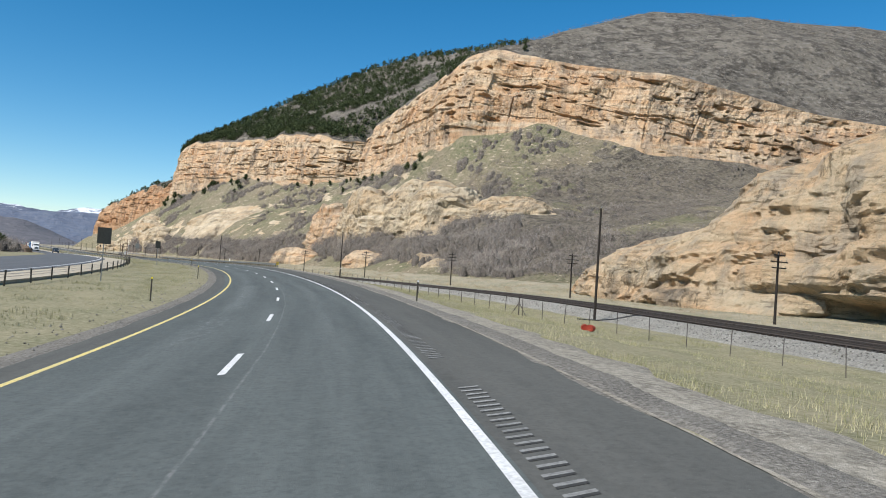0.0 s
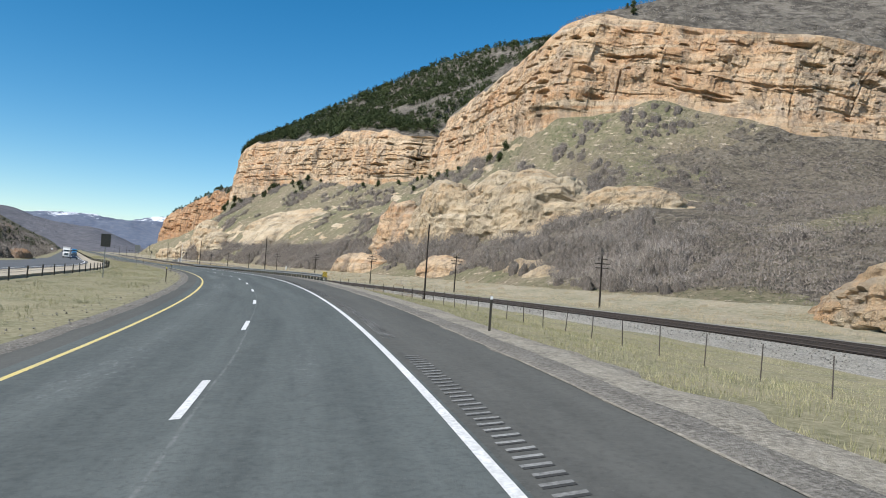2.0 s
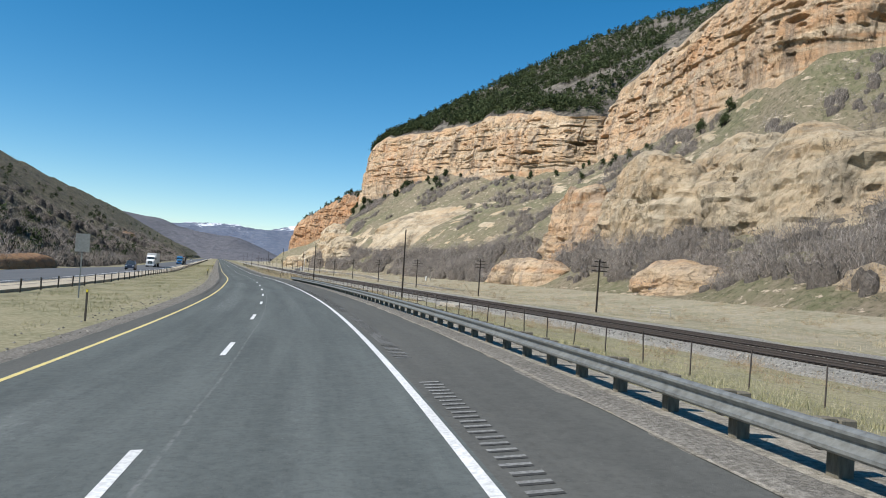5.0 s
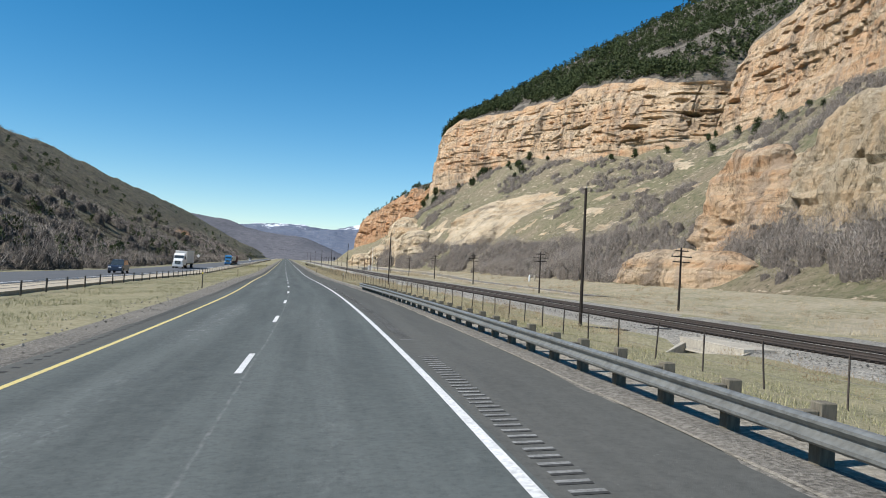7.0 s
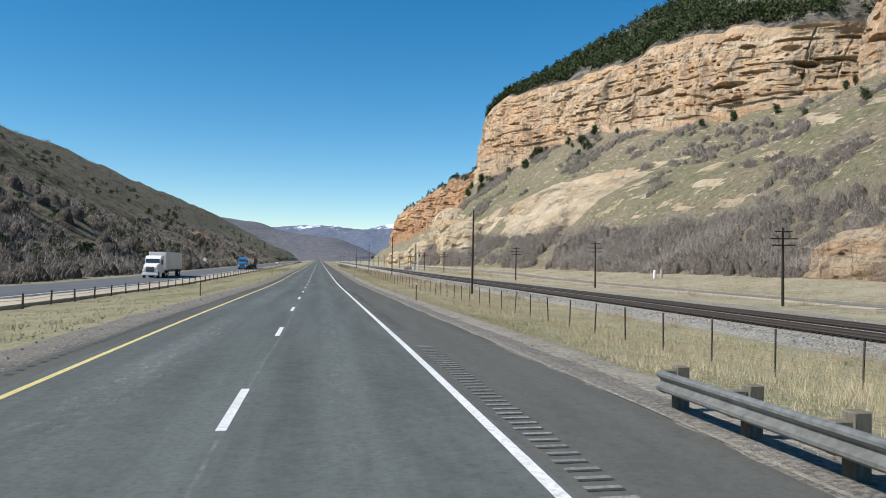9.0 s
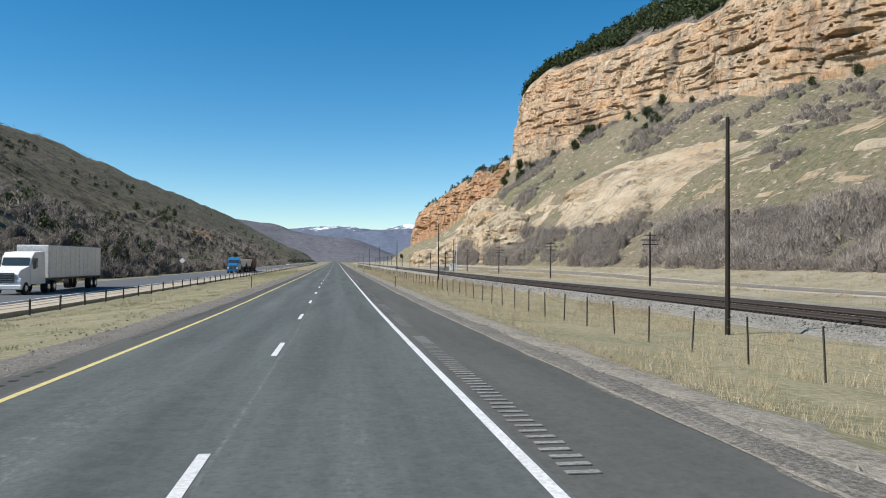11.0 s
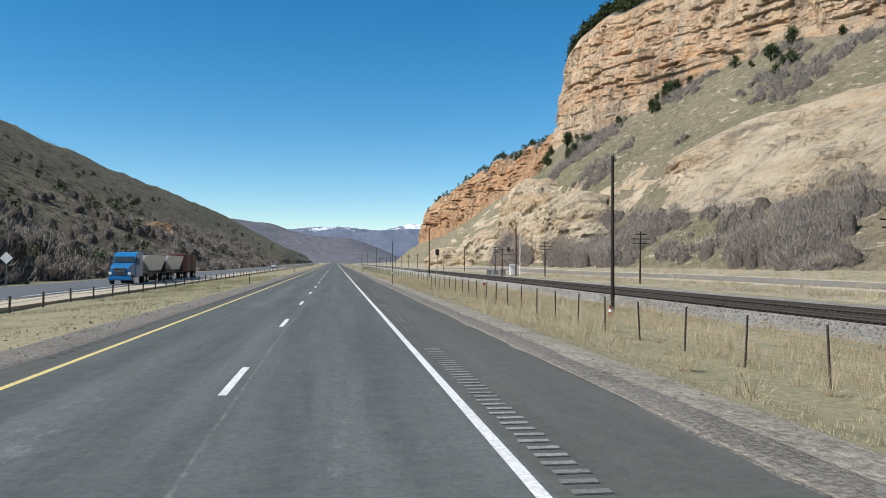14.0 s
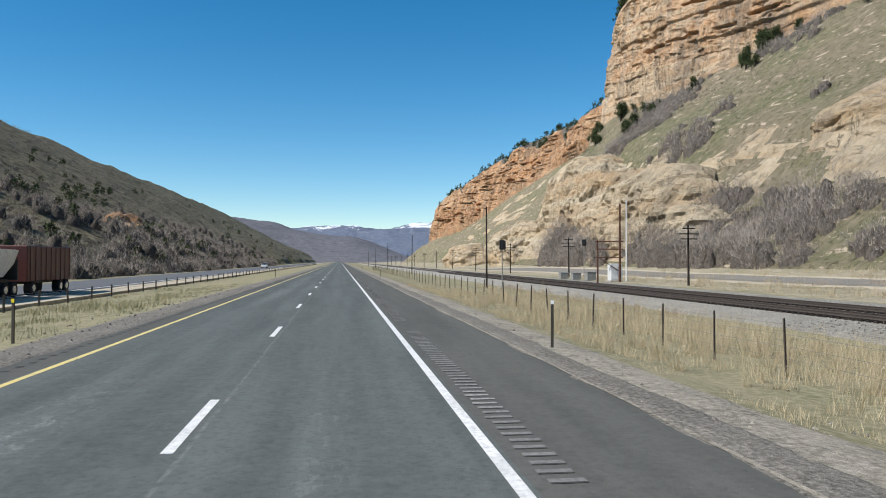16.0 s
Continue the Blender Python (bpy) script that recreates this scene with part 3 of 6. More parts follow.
def inner_line(y):
    return soft_interp(y, [0, 15, 41, 67, 94, 121, 149, 217, 245, 274, 358, 600], [-5.5, -5.5, -5.36, -5.16, -5.0, -5.05, -5.5, -5.4, -5.15, -5.35, -5.48, -5.42], 6)


road_strip("centre_edge_line", [(lambda y: inner_line(y) - 0.07, 0), (lambda y: inner_line(y) + 0.07, 0)], M_YELLOW, 0.004, "solid yellow edge line on asphalt", "road marking")

# lane dashes, evenly spaced along the curve
arc_y = np.arange(-80, 1500, 0.5)
arc = np.concatenate([[0], np.cumsum(np.hypot(np.diff(road_x(arc_y)), np.diff(arc_y)))])
PERIOD, DASH = 13.09, 3.3


def dash_u(y):
    return soft_interp(y, [0, 16, 40, 64, 89, 127, 154, 218, 245, 272, 363, 402, 453, 600], [-2.0, -2.0, -1.87, -1.68, -1.53, -1.62, -1.92, -1.62, -1.52, -1.6, -1.7, -1.76, -1.66, -1.72], 6)


lane = new("lane_line")
tagged(lane, "broken white lane line of painted dashes", "road marking", "", "structure")
s_ref = np.interp(402.2, arc_y, arc)
for k in range(-32, 70):
    s0 = s_ref + (k + np.interp(k, [-30, -26, -23], [0.14, 0.06, 0.0])) * PERIOD
    sy = np.interp([s0 - DASH / 2 + DASH * q / 4 for q in range(5)], arc, arc_y)
    L = np.stack(road_point(sy, dash_u(sy) - 0.07, 0.004), -1)
    Rr = np.stack(road_point(sy, dash_u(sy) + 0.07, 0.004), -1)
    me = raw_mesh("dash", np.concatenate([L, Rr]), np.array([[q, q + 5, q + 6, q + 1] for q in range(4)]), [M_WHITE])
    part("dash", me, M_WHITE, lane)

# rumble strips: milled grooves in groups, front lip coloured as shade, back lip as sunlight and scuffs
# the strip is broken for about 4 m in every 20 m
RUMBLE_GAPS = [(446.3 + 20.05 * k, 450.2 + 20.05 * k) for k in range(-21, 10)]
# pale colour paints the sunlit groove edge together with its scuffing
M_LIP = noise_mat("sunlit and scuffed groove lips", (0.31, 0.31, 0.293), (0.18, 0.18, 0.17), (0.1, 0.1, 0.096), 0.35, 16, 0.9, 0.08)


def groove_row(name, u0, u1, first, last, pitch, gaps, label):
    V, F, M = [], [], []
    for s0 in np.arange(first, last, pitch):
        if any(a < s0 < b for a, b in gaps):
            continue
        w = 0.02 * math.sin(s0 * 7.1)
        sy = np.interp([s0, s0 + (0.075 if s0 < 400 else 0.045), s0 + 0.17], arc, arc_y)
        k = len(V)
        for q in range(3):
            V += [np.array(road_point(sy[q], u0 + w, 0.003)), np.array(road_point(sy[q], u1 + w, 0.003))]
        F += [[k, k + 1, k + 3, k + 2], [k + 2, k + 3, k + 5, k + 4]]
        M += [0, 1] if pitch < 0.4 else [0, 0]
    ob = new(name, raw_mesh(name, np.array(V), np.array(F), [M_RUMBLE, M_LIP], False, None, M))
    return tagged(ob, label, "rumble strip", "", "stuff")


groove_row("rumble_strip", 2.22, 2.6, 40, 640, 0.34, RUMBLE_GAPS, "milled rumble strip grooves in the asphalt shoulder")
groove_row("rumble_strip_inner", -6.2, -6.05, 290, 640, 0.62, ((330, 336), (420, 426), (500, 505)), "small dark rumble grooves in the inside shoulder")

# opposite carriageway and its pale gravel shoulder
yy = yr[yr < 2400]


def flat_strip(name, u0, u1, dz, mat, label, category, y0=-90, y1=2400):
    y = yy[(yy >= y0) & (yy <= y1)]
    secs = [(road_x(y) + u * road_lean(y), road_z(y) + d) for u, d in ((u0, dz - 0.3), (u0, dz), ((u0 + u1) / 2, dz + 0.02), (u1, dz), (u1, dz - 0.3))]
    return structure(name, sweep(name, y, secs, [mat]), label, category)


flat_strip("opposite_shoulder", -20.4, -17.2, -0.34, M_DIRT, "pale gravel shoulder of the opposite road", "road shoulder")
flat_strip("opposite_road", -30.5, -20.42, -0.32, M_FARROAD, "grey asphalt opposite carriageway", "road")
flat_strip("opposite_edge_line", -21.2, -21.0, -0.3, M_WHITE, "white edge line of the opposite road", "road marking")

# ---- railway ----
yb = np.concatenate([np.arange(-60, 220, 4.0), np.arange(220, 240, 0.8), np.arange(240, 520, 4.0), np.arange(520, 1400, 20.0)])
bx, bz = rail_x(yb), rail_z(yb)
dip = wash(66.0, yb)
secs = [(bx - 3.0, ditch_z(yb) - 0.25 - dip), (bx - 2.2, ditch_z(yb) + 0.15 - dip), (bx - 0.25, bz - 0.35 - 1.2 * dip), (bx, bz - 0.28), (bx + 4, bz - 0.22), (bx + 8.6, bz - 0.28), (bx + 10.6, bench_z(yb) - 0.15), (bx + 11.2, bench_z(yb) - 0.4)]
structure("ballast", sweep("ballast", yb, secs, [M_BALLAST], True, False), "bed of grey crushed stone under the railway tracks", "railway ballast")
TRACKS = (2.0, 6.5)
for off0 in TRACKS:
    track = empty("railway_track", (0, 0, 0), "railway track of brown steel rails on dark sleepers", "railway track", "railway tracks")
    for g in (-0.72, 0.72):
        x, z = bx + off0 + g, bz
        prof = ((-0.07, -0.17), (-0.07, -0.15), (-0.012, -0.12), (-0.012, -0.04), (-0.036, -0.03), (-0.036, 0.0), (0.036, 0.0), (0.036, -0.03), (0.012, -0.04), (0.012, -0.12), (0.07, -0.15), (0.07, -0.17))
        part("rail", sweep("rail", yb, [(x + a, z + b) for a, b in prof], [M_RUST], False, False), M_RUST, track)
    ysl = np.arange(-40, 640, 0.56)
    cube = np.array([[a, b, c] for a in (-1.28, 1.28) for b in (-0.12, 0.12) for c in (-0.36, -0.16)])
    cf = np.array([[0, 1, 3, 2], [4, 6, 7, 5], [0, 4, 5, 1], [2, 3, 7, 6], [1, 5, 7, 3]])
    one = (ysl > 45) & (ysl < 208)
    sleeper_me = raw_mesh("sleeper", cube, cf, [M_WOOD])
    for k, y in enumerate(ysl[one]):
        part("sleeper", sleeper_me, M_WOOD, track).matrix_basis = pose(float(rail_x(y)) + off0, y, float(rail_z(y)), 0, 0, 1.2 * math.sin(k * 5.3))
    rest = ysl[~one]
    V = (np.stack([rail_x(rest) + off0, rest, rail_z(rest)], -1)[:, None, :] + cube[None]).reshape(-1, 3)
    F = (cf[None] + 8 * np.arange(len(rest))[:, None, None]).reshape(-1, 4)
    tagged(part("sleeper_bed", raw_mesh("sleeper_bed", V, F, [M_WOOD]), M_WOOD, track, "dark timber sleeper bed"), kind="stuff")

# ---- hillside north of the railway ----
dense = np.concatenate([np.arange(-300, 100, 8.0), np.arange(100, 760, 0.5), np.arange(760, 1150, 2.0), np.arange(1150, 1401, 10.0)])
xb_d = cliff_at(dense)[0]
sd = np.concatenate([[0], np.cumsum(np.hypot(np.diff(xb_d), np.diff(dense)))])
step_at = np.interp(dense, [-300, 90, 140, 740, 800, 1150, 1400], [9, 6, 1.1, 1.1, 2.4, 3, 9])
rows = [dense[0]]
while rows[-1] < 1395:
    s = np.interp(rows[-1], dense, sd)
    rows.append(float(np.interp(s + np.interp(rows[-1], dense, step_at), sd, dense)))
hy = np.array(rows)
hs = np.interp(hy, dense, sd)
xb, zb, xt, zt = cliff_at(hy)
xf, zf, xl, zl = foot_x(hy), bench_z(hy) + 1.7, low_x(hy), low_z(hy)
NF, NM, NC, NT, NCL = 26, 34, 4, 40, 104
cols_x, cols_z, kind = [], [], []
for k in range(NF):
    w = k / NF
    cols_x.append(xf + (xl - xf) * w)
    cols_z.append(zf + (zl - zf) * (0.75 * w + 0.25 * w * w))
    kind.append(0)
for k in range(NM):
    w = k / NM
    cols_x.append(xl + (xb - xl) * w)
    cols_z.append(zl + (zb - zl) * (0.8 * w + 0.2 * w * w))
    kind.append(1)
for k in range(NC):
    w = k / NC
    cols_x.append(xb + (xt - xb) * (0.55 * w + 0.45 * w ** 3))
    cols_z.append(zb + (zt - zb) * w)
    kind.append(2)
rise = soft_interp(hy, [-300, 250, 330, 480, 700, 760, 900, 1400], [0.35, 0.42, 0.45, 0.55, 0.6, 0.5, 0.45, 0.35])
reach = soft_interp(hy, [-300, 150, 250, 350, 480, 650, 740, 900, 1100, 1400], [40, 60, 90, 120, 190, 200, 110, 60, 40, 40])
for k in range(NT + 1):
    d = 420.0 * (k / NT) ** 1.8
    cols_x.append(xt + d)
    cols_z.append(zt + rise * np.minimum(d, reach) + 0.17 * np.maximum(0, np.minimum(d, 330) - reach) - 0.5 * np.maximum(0, d - 330) + np.where(d < 12, 0.35 * d * (1 - d / 12), 0))
    kind.append(3)
HX, HZ = np.stack(cols_x, 1), np.stack(cols_z, 1)
HY = np.repeat(hy[:, None], HX.shape[1], 1)
HS = np.repeat(hs[:, None], HX.shape[1], 1)
kind = np.array(kind)


def pockets(S, B, w, h, chance, seed):
    """Weathered hollows: one flat ellipse at most in each w x h cell; 0 outside, 1 in the middle."""
    S = S + 0.22 * w * (fbm(S / (0.3 * w), B / (0.5 * h), seed=seed + 8, octaves=3) - 0.5)
    B = B + 0.5 * h * (fbm(S / (0.6 * w), B / h, seed=seed + 9, octaves=3) - 0.5)
    p0, q0 = np.floor(S / w), np.floor(B / h)
    out = np.zeros(np.shape(S))
    for dp in (-1, 0, 1):
        for dq in (-1, 0, 1):
            p, q = p0 + dp, q0 + dq
            z = 0 * p
            cx = (p + 0.2 + 0.6 * lattice(p, q, z, seed + 1)) * w
            cz = (q + 0.2 + 0.6 * lattice(p, q, z, seed + 2)) * h
            rx = w * (0.13 + 0.42 * lattice(p, q, z, seed + 3) ** 2)
            rz = h * (0.09 + 0.15 * lattice(p, q, z, seed + 4))
            r2 = ((S - cx) / rx) ** 2 + ((B - cz) / rz) ** 2
            out = np.maximum(out, (lattice(p, q, z, seed) < chance) * np.sqrt(np.clip(1 - r2, 0, 1)))
    return out


def cliff_push(HS, HY, HZ, frac, height):
    """Outward relief of the rock face: bulges, beds, jointed blocks, slots and cracks."""
    bed = HZ + 0.24 * np.maximum(0, 292 - HY) - 0.03 * np.maximum(0, HY - 292) + 2.2 * (fbm(HS / 26, HZ / 18, seed=5) - 0.5)
    push = 9.0 * (fbm(HS / 46, HZ / 70, seed=11, octaves=3) - 0.5) + 3.4 * (fbm(HS / 13, HZ / 22, seed=12, octaves=3) - 0.5)
    push += 1.7 * (0.15 + vnoise(HS / 50, HZ / 18, seed=29)) * (ramp(vnoise(HS / 38, bed / 6.5, seed=21), 0.44, 0.56) - 0.5)

    def blocks(w, h, seed):
        q = np.floor(bed / h + 0.8 * fbm(HS / (3 * w), HZ / (6 * h), seed=seed, octaves=2))
        p = np.floor(HS / w + 0.8 * fbm(HS / (2 * w), HZ / (4 * h), seed=seed + 1, octaves=2) + 0.37 * q)
        return lattice(p, q, 0 * p, seed + 2) - 0.5

    push += 1.7 * blocks(13.0, 9.0, 201) + 0.9 * blocks(4.6, 3.4, 205) + 0.5 * blocks(2.0, 1.3, 209)
    calm = 1 - 0.75 * ramp(HY, 585, 640) * ramp(-HY, -760, -740)
    flute = ramp(vnoise(HS / 55, HZ / 90, seed=36), 0.35, 0.6)
    push += (1.2 + 2.2 * flute) * (fbm(HS / 6.5, HZ / 48, seed=35, octaves=4) - 0.5)
    push += 10.0 * ramp(HY, 745, 800) * (fbm(HS / 60, HZ / 200, seed=37, octaves=2) - 0.5)
    push -= calm * 3.6 * pockets(HS, bed, 8.0, 3.8, 0.2, 301) * ramp(vnoise(HS / 40, HZ / 14, seed=25), 0.36, 0.5)
    push -= calm * 2.4 * pockets(HS, bed, 3.6, 2.2, 0.3, 321) * ramp(vnoise(HS / 28, bed / 7, seed=28), 0.42, 0.54)
    push -= calm * 3.0 * pockets(HS, bed, 22.0, 5.0, 0.2, 341)
    for gap, seed, deep in ((11.5, 401, 2.2), (6.3, 411, 1.2)):          # long undercut partings along the beds
        q = bed / gap + 0.5 * (fbm(HS / 30, HZ / 40, seed=seed, octaves=3) - 0.5)
        near = np.abs(q - np.round(q)) * gap
        push -= deep * ramp(-near, -0.7, -0.2) * ramp(vnoise(HS / 14, np.round(q) * 3.7, seed=seed + 1), 0.64, 0.78)
    push -= 1.5 * ramp(1 - np.abs(vnoise(HS / 16.0, HZ / 90, seed=31) - 0.5) * 60, 0.0, 1.0) * ramp(vnoise(HS / 30, HZ / 18, seed=32), 0.5, 0.65)
    push += 1.3 * (fbm(HS / 2.6, HZ / 3.4, seed=33, octaves=4) - 0.5)
    return push * np.clip(4 * frac, 0, 1) * np.clip(8 * (1 - frac), 0, 1) * np.clip(height / 25.0, 0, 1)


def dense_rows(y0, y1, step):
    s0, s1 = np.interp([y0, y1], dense, sd)
    s = np.arange(s0, s1, step)
    return np.interp(s, sd, dense), s


cy_rows, cs_rows = [], []
for a, b, st in ((-300, 140, 6.0), (140, 735, 0.5), (735, 1150, 1.1), (1150, 1399, 8.0)):
    ya, sa2 = dense_rows(a, b, st)
    cy_rows.append(ya)
    cs_rows.append(sa2)
cy, cs = np.concatenate(cy_rows), np.concatenate(cs_rows)
cxb, czb, cxt, czt = cliff_at(cy)
cw = np.linspace(0, 1, NCL)[None, :]
CX = cxb[:, None] + (cxt - cxb)[:, None] * (0.55 * cw + 0.45 * cw ** 3)
CZ = czb[:, None] + (czt - czb)[:, None] * cw
CY, CS = np.repeat(cy[:, None], NCL, 1), np.repeat(cs[:, None], NCL, 1)
cpush = cliff_push(CS, CY, CZ, np.broadcast_to(cw, CX.shape), (czt - czb)[:, None])
ctan = np.gradient(cxb, cy)
CX = CX - cpush / np.sqrt(1 + ctan ** 2)[:, None]
CY = CY + cpush * (ctan / np.sqrt(1 + ctan ** 2))[:, None]
HX2, HY2 = HX.copy(), HY.copy()
# slopes: gullies and hummocks
slope = (kind != 2)[None, :] * 1.0
taper = np.ones(len(kind))
taper[0], taper[1], taper[2] = 0.0, 0.3, 0.7
first_c, last_c = np.argmax(kind == 2), np.argmax(kind == 3)
for q in range(5):
    taper[first_c - 1 - q] = min(taper[first_c - 1 - q], 0.2 * (q + 1))
    taper[last_c + q] = min(taper[last_c + q], 0.2 * q)
hump = 7.0 * (fbm(HY / 55, HX / 75, seed=41, octaves=3) - 0.5) + 2.0 * (fbm(HY / 11, HX / 13, seed=42, octaves=4) - 0.5)
HZ2 = HZ + hump * slope * taper[None, :]
tier = ramp(HY, 548, 585) * ramp(-HY, -735, -705) * ramp(-HZ, -(30 + 9 * (vnoise(HY / 12, 0.0, seed=44) - 0.5)), -23)
patchy = ramp(vnoise(HY / 34, HZ / 15, seed=43), 0.40, 0.50) * ramp(HY, 425, 450) * ramp(-HY, -570, -550) * ramp(-HZ, -(38 + 8 * (vnoise(HY / 14, 0.0, seed=44) - 0.5)), -32) * ramp(HZ, 9, 13)
tier = tier * np.maximum(ramp(fbm(HY / 12, HZ / 5, seed=143, octaves=4), 0.42, 0.52), ramp(-HZ, -15, -9))
tier = np.maximum(tier, patchy)
ledges = ramp(vnoise(HS / 14, HZ / 2.2, seed=45) + 0.25 * (fbm(HS / 3, HZ / 1.5, seed=144) - 0.5), 0.70, 0.78) * ramp(HZ, 12, 18) * ramp(HY, 200, 260) * ramp(vnoise(HS / 60, HZ / 30, seed=46), 0.4, 0.55)
bare = np.maximum(tier, ledges) * slope * taper[None, :]
step = 2.2 * (vnoise(HS / 26, HZ / 3.4, seed=47) - 0.35) + 2.4 * (fbm(HS / 9, HZ / 5, seed=48, octaves=4) - 0.5) - 2.2 * ramp(vnoise(HS / 9, HZ / 1.4, seed=49), 0.76, 0.86)
HX2 = HX2 - bare * step
VH = np.stack([HX2, HY2, HZ2], -1)


def hill_piece(name, c0, c1, mat, label, category):
    sub = VH[:, c0:c1 + 1]
    n, m = sub.shape[:2]
    f = grid_faces(n, m)
    idx = None
    if len(mat) > 1:
        idx = (bare[:, c0:c1 + 1].reshape(-1)[f].mean(1) > 0.4).astype(int)
        gully = ramp(-HY, -275, -195) * ramp(fbm(HX / 26, HY / 26, seed=103, octaves=3), 0.30, 0.38) * (np.arange(len(kind)) > 5)[None, :]
        gully = gully + 1.3 * (fbm(HX / 9, HY / 9, seed=104, octaves=4) - 0.5)
        idx = np.where((idx == 0) & (gully[:, c0:c1 + 1].reshape(-1)[f].mean(1) > 0.5), 2, idx)
    return structure(name, raw_mesh(name, sub.reshape(-1, 3), f, mat, True, None, idx), label, category)


hill_piece("hillside_foot", 0, first_c, [M_SLOPE, M_PALE, M_BRUSHY], "brushy talus slope below the sandstone cliffs", "hillside")
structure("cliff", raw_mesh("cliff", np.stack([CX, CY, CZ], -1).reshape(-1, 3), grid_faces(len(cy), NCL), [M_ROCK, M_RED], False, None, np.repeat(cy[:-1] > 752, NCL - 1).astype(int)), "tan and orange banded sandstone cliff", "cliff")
hill_piece("hillside_top", last_c, len(kind) - 1, [M_SLOPE_TOP], "grey-brown brushy hilltop above the cliffs", "hillside")


def hill_point(row, col):
    """Points on the hillside by fractional row and column, on arrays."""
    r, c = np.clip(np.floor(row).astype(int), 0, len(hy) - 2), np.clip(np.floor(col).astype(int), 0, len(kind) - 2)
    a, b = (row - r)[:, None], (col - c)[:, None]
    return VH[r, c] * (1 - a) * (1 - b) + VH[r + 1, c] * a * (1 - b) + VH[r, c + 1] * (1 - a) * b + VH[r + 1, c + 1] * a * b


def hill_at(x, y):
    """Hillside point above a place in plan, below the cliffs."""
    r = int(np.clip(np.searchsorted(hy, y) - 1, 0, len(hy) - 2))
    return float(np.interp(x, VH[r, :first_c, 0], VH[r, :first_c, 2]))


# ---- hill south of the opposite road ----
ly = np.concatenate([np.arange(110, 760, 5.0), np.arange(760, 1900, 16.0)])
toe = road_x(ly) - 37 * road_lean(ly) - 40 * ramp(-ly, -230, -110)
NL = 70
lw = (np.arange(NL) / (NL - 1)) ** 1.7
dl = lw * 330
gain = 0.53 * ramp(ly, 100, 260) + 0.0 * ly
lx = toe[:, None] - dl[None, :]
crest = 172.0
lz = road_z(ly)[:, None] - 0.6 + gain[:, None] * (np.minimum(dl, crest) - 5 * (1 - np.exp(-dl / 6)))[None, :] - 0.25 * np.maximum(0, dl - crest)[None, :]
lY = np.repeat(ly[:, None], NL, 1)
lz += ramp(dl, 2, 40)[None, :] * (12.0 * (fbm(lY / 70, lx / 90, seed=51, octaves=3) - 0.5) + 3.0 * (fbm(lY / 13, lx / 15, seed=52) - 0.5)) * (1 - 0.5 * ramp(dl, 100, 170))[None, :]
bank = 3.5 * ramp(fbm(lY / 45, 0.0, seed=57, octaves=3), 0.38, 0.6) * ramp(lY, 150, 210)
lz += bank * ramp(dl, 0.5, 6.5)[None, :] * (1 - 0.8 * ramp(dl, 12, 60)[None, :])
VL = np.stack([lx, lY, lz], -1)
structure("hillside_south", raw_mesh("hillside_south", VL.reshape(-1, 3), grid_faces(len(ly), NL)[:, ::-1], [M_SLOPE_SOUTH], True), "steep brush-covered hillside beyond the opposite road", "hillside")

# ---- far hills ----
# brush colour shifted to bluish grey to paint in distance haze
M_FARHILL = noise_mat("brushy hills tinted with haze", (0.128, 0.126, 0.138), (0.1, 0.101, 0.111), (0.19, 0.182, 0.19), 0.012, 0.08, 0.95, 0.05, bump_scale=0.05, bump_by=0.8, bump_d=8)


def far_range(name, y0, depth, x0, x1, height, seed, mats, label, fine=False):
    n, m = (420, 60) if fine else (220, 34)
    X, D = np.meshgrid(np.linspace(x0, x1, n), np.linspace(0, 1, m), indexing="ij")
    H = height(X) * np.sin(np.clip(D, 0, 1) * math.pi * 0.62) / math.sin(math.pi * 0.62 * 0.806)
    H = H * (0.75 + 0.5 * fbm(X / 260, D * depth / 260, seed=seed, octaves=5)) - 10
    Y = y0 + D * depth
    f = grid_faces(n, m)
    return structure(name, raw_mesh(name, np.stack([X, Y, H], -1).reshape(-1, 3), f, mats, True), label, "hill")


far_range("far_hill_south", 1750, 1300, -1100, 340, lambda x: 78 * ramp(320 - x, 0, 260) + 65 * ramp(40 - x, 0, 330), 61, [M_FARHILL], "distant brown hill on the valley side")
far_range("far_hill_north", 1900, 1300, 140, 1500, lambda x: 10 + 120 * ramp(x, 150, 900), 63, [M_FARHILL], "distant low brown hill")
# the blue of the air in between is put into the slope colour
M_BLUEHILL = noise_mat("mountain slopes painted haze blue", (0.12, 0.145, 0.195), (0.1, 0.12, 0.17), (0.17, 0.185, 0.22), 0.006, 0.04, 0.95, 0.05, bump_scale=0.03, bump_by=0.8, bump_d=12)
st, sb = M_BLUEHILL.node_tree, M_BLUEHILL.node_tree.nodes["Principled BSDF"]
sep = st.nodes.new("ShaderNodeSeparateXYZ")
st.links.new(coords(st), sep.inputs[0])
drift = math_node(st, "ADD", sep.outputs[2], math_node(st, "MULTIPLY", noise_tex(st, coords(st, (1, 0.6, 2.5)), 0.011, 7, 0.7), 230))
st.links.new(mix_col(st, stretch(st, drift, 288, 300), sb.inputs["Base Color"].links[0].from_socket, (0.66, 0.69, 0.74)), sb.inputs["Base Color"])          # snow lies high up
far_range("snow_mountains", 3500, 1100, -1600, 2200, lambda x: 172 + 26 * np.sin(x / 310.0), 65, [M_BLUEHILL], "distant mountains painted haze blue with patches of snow", True)

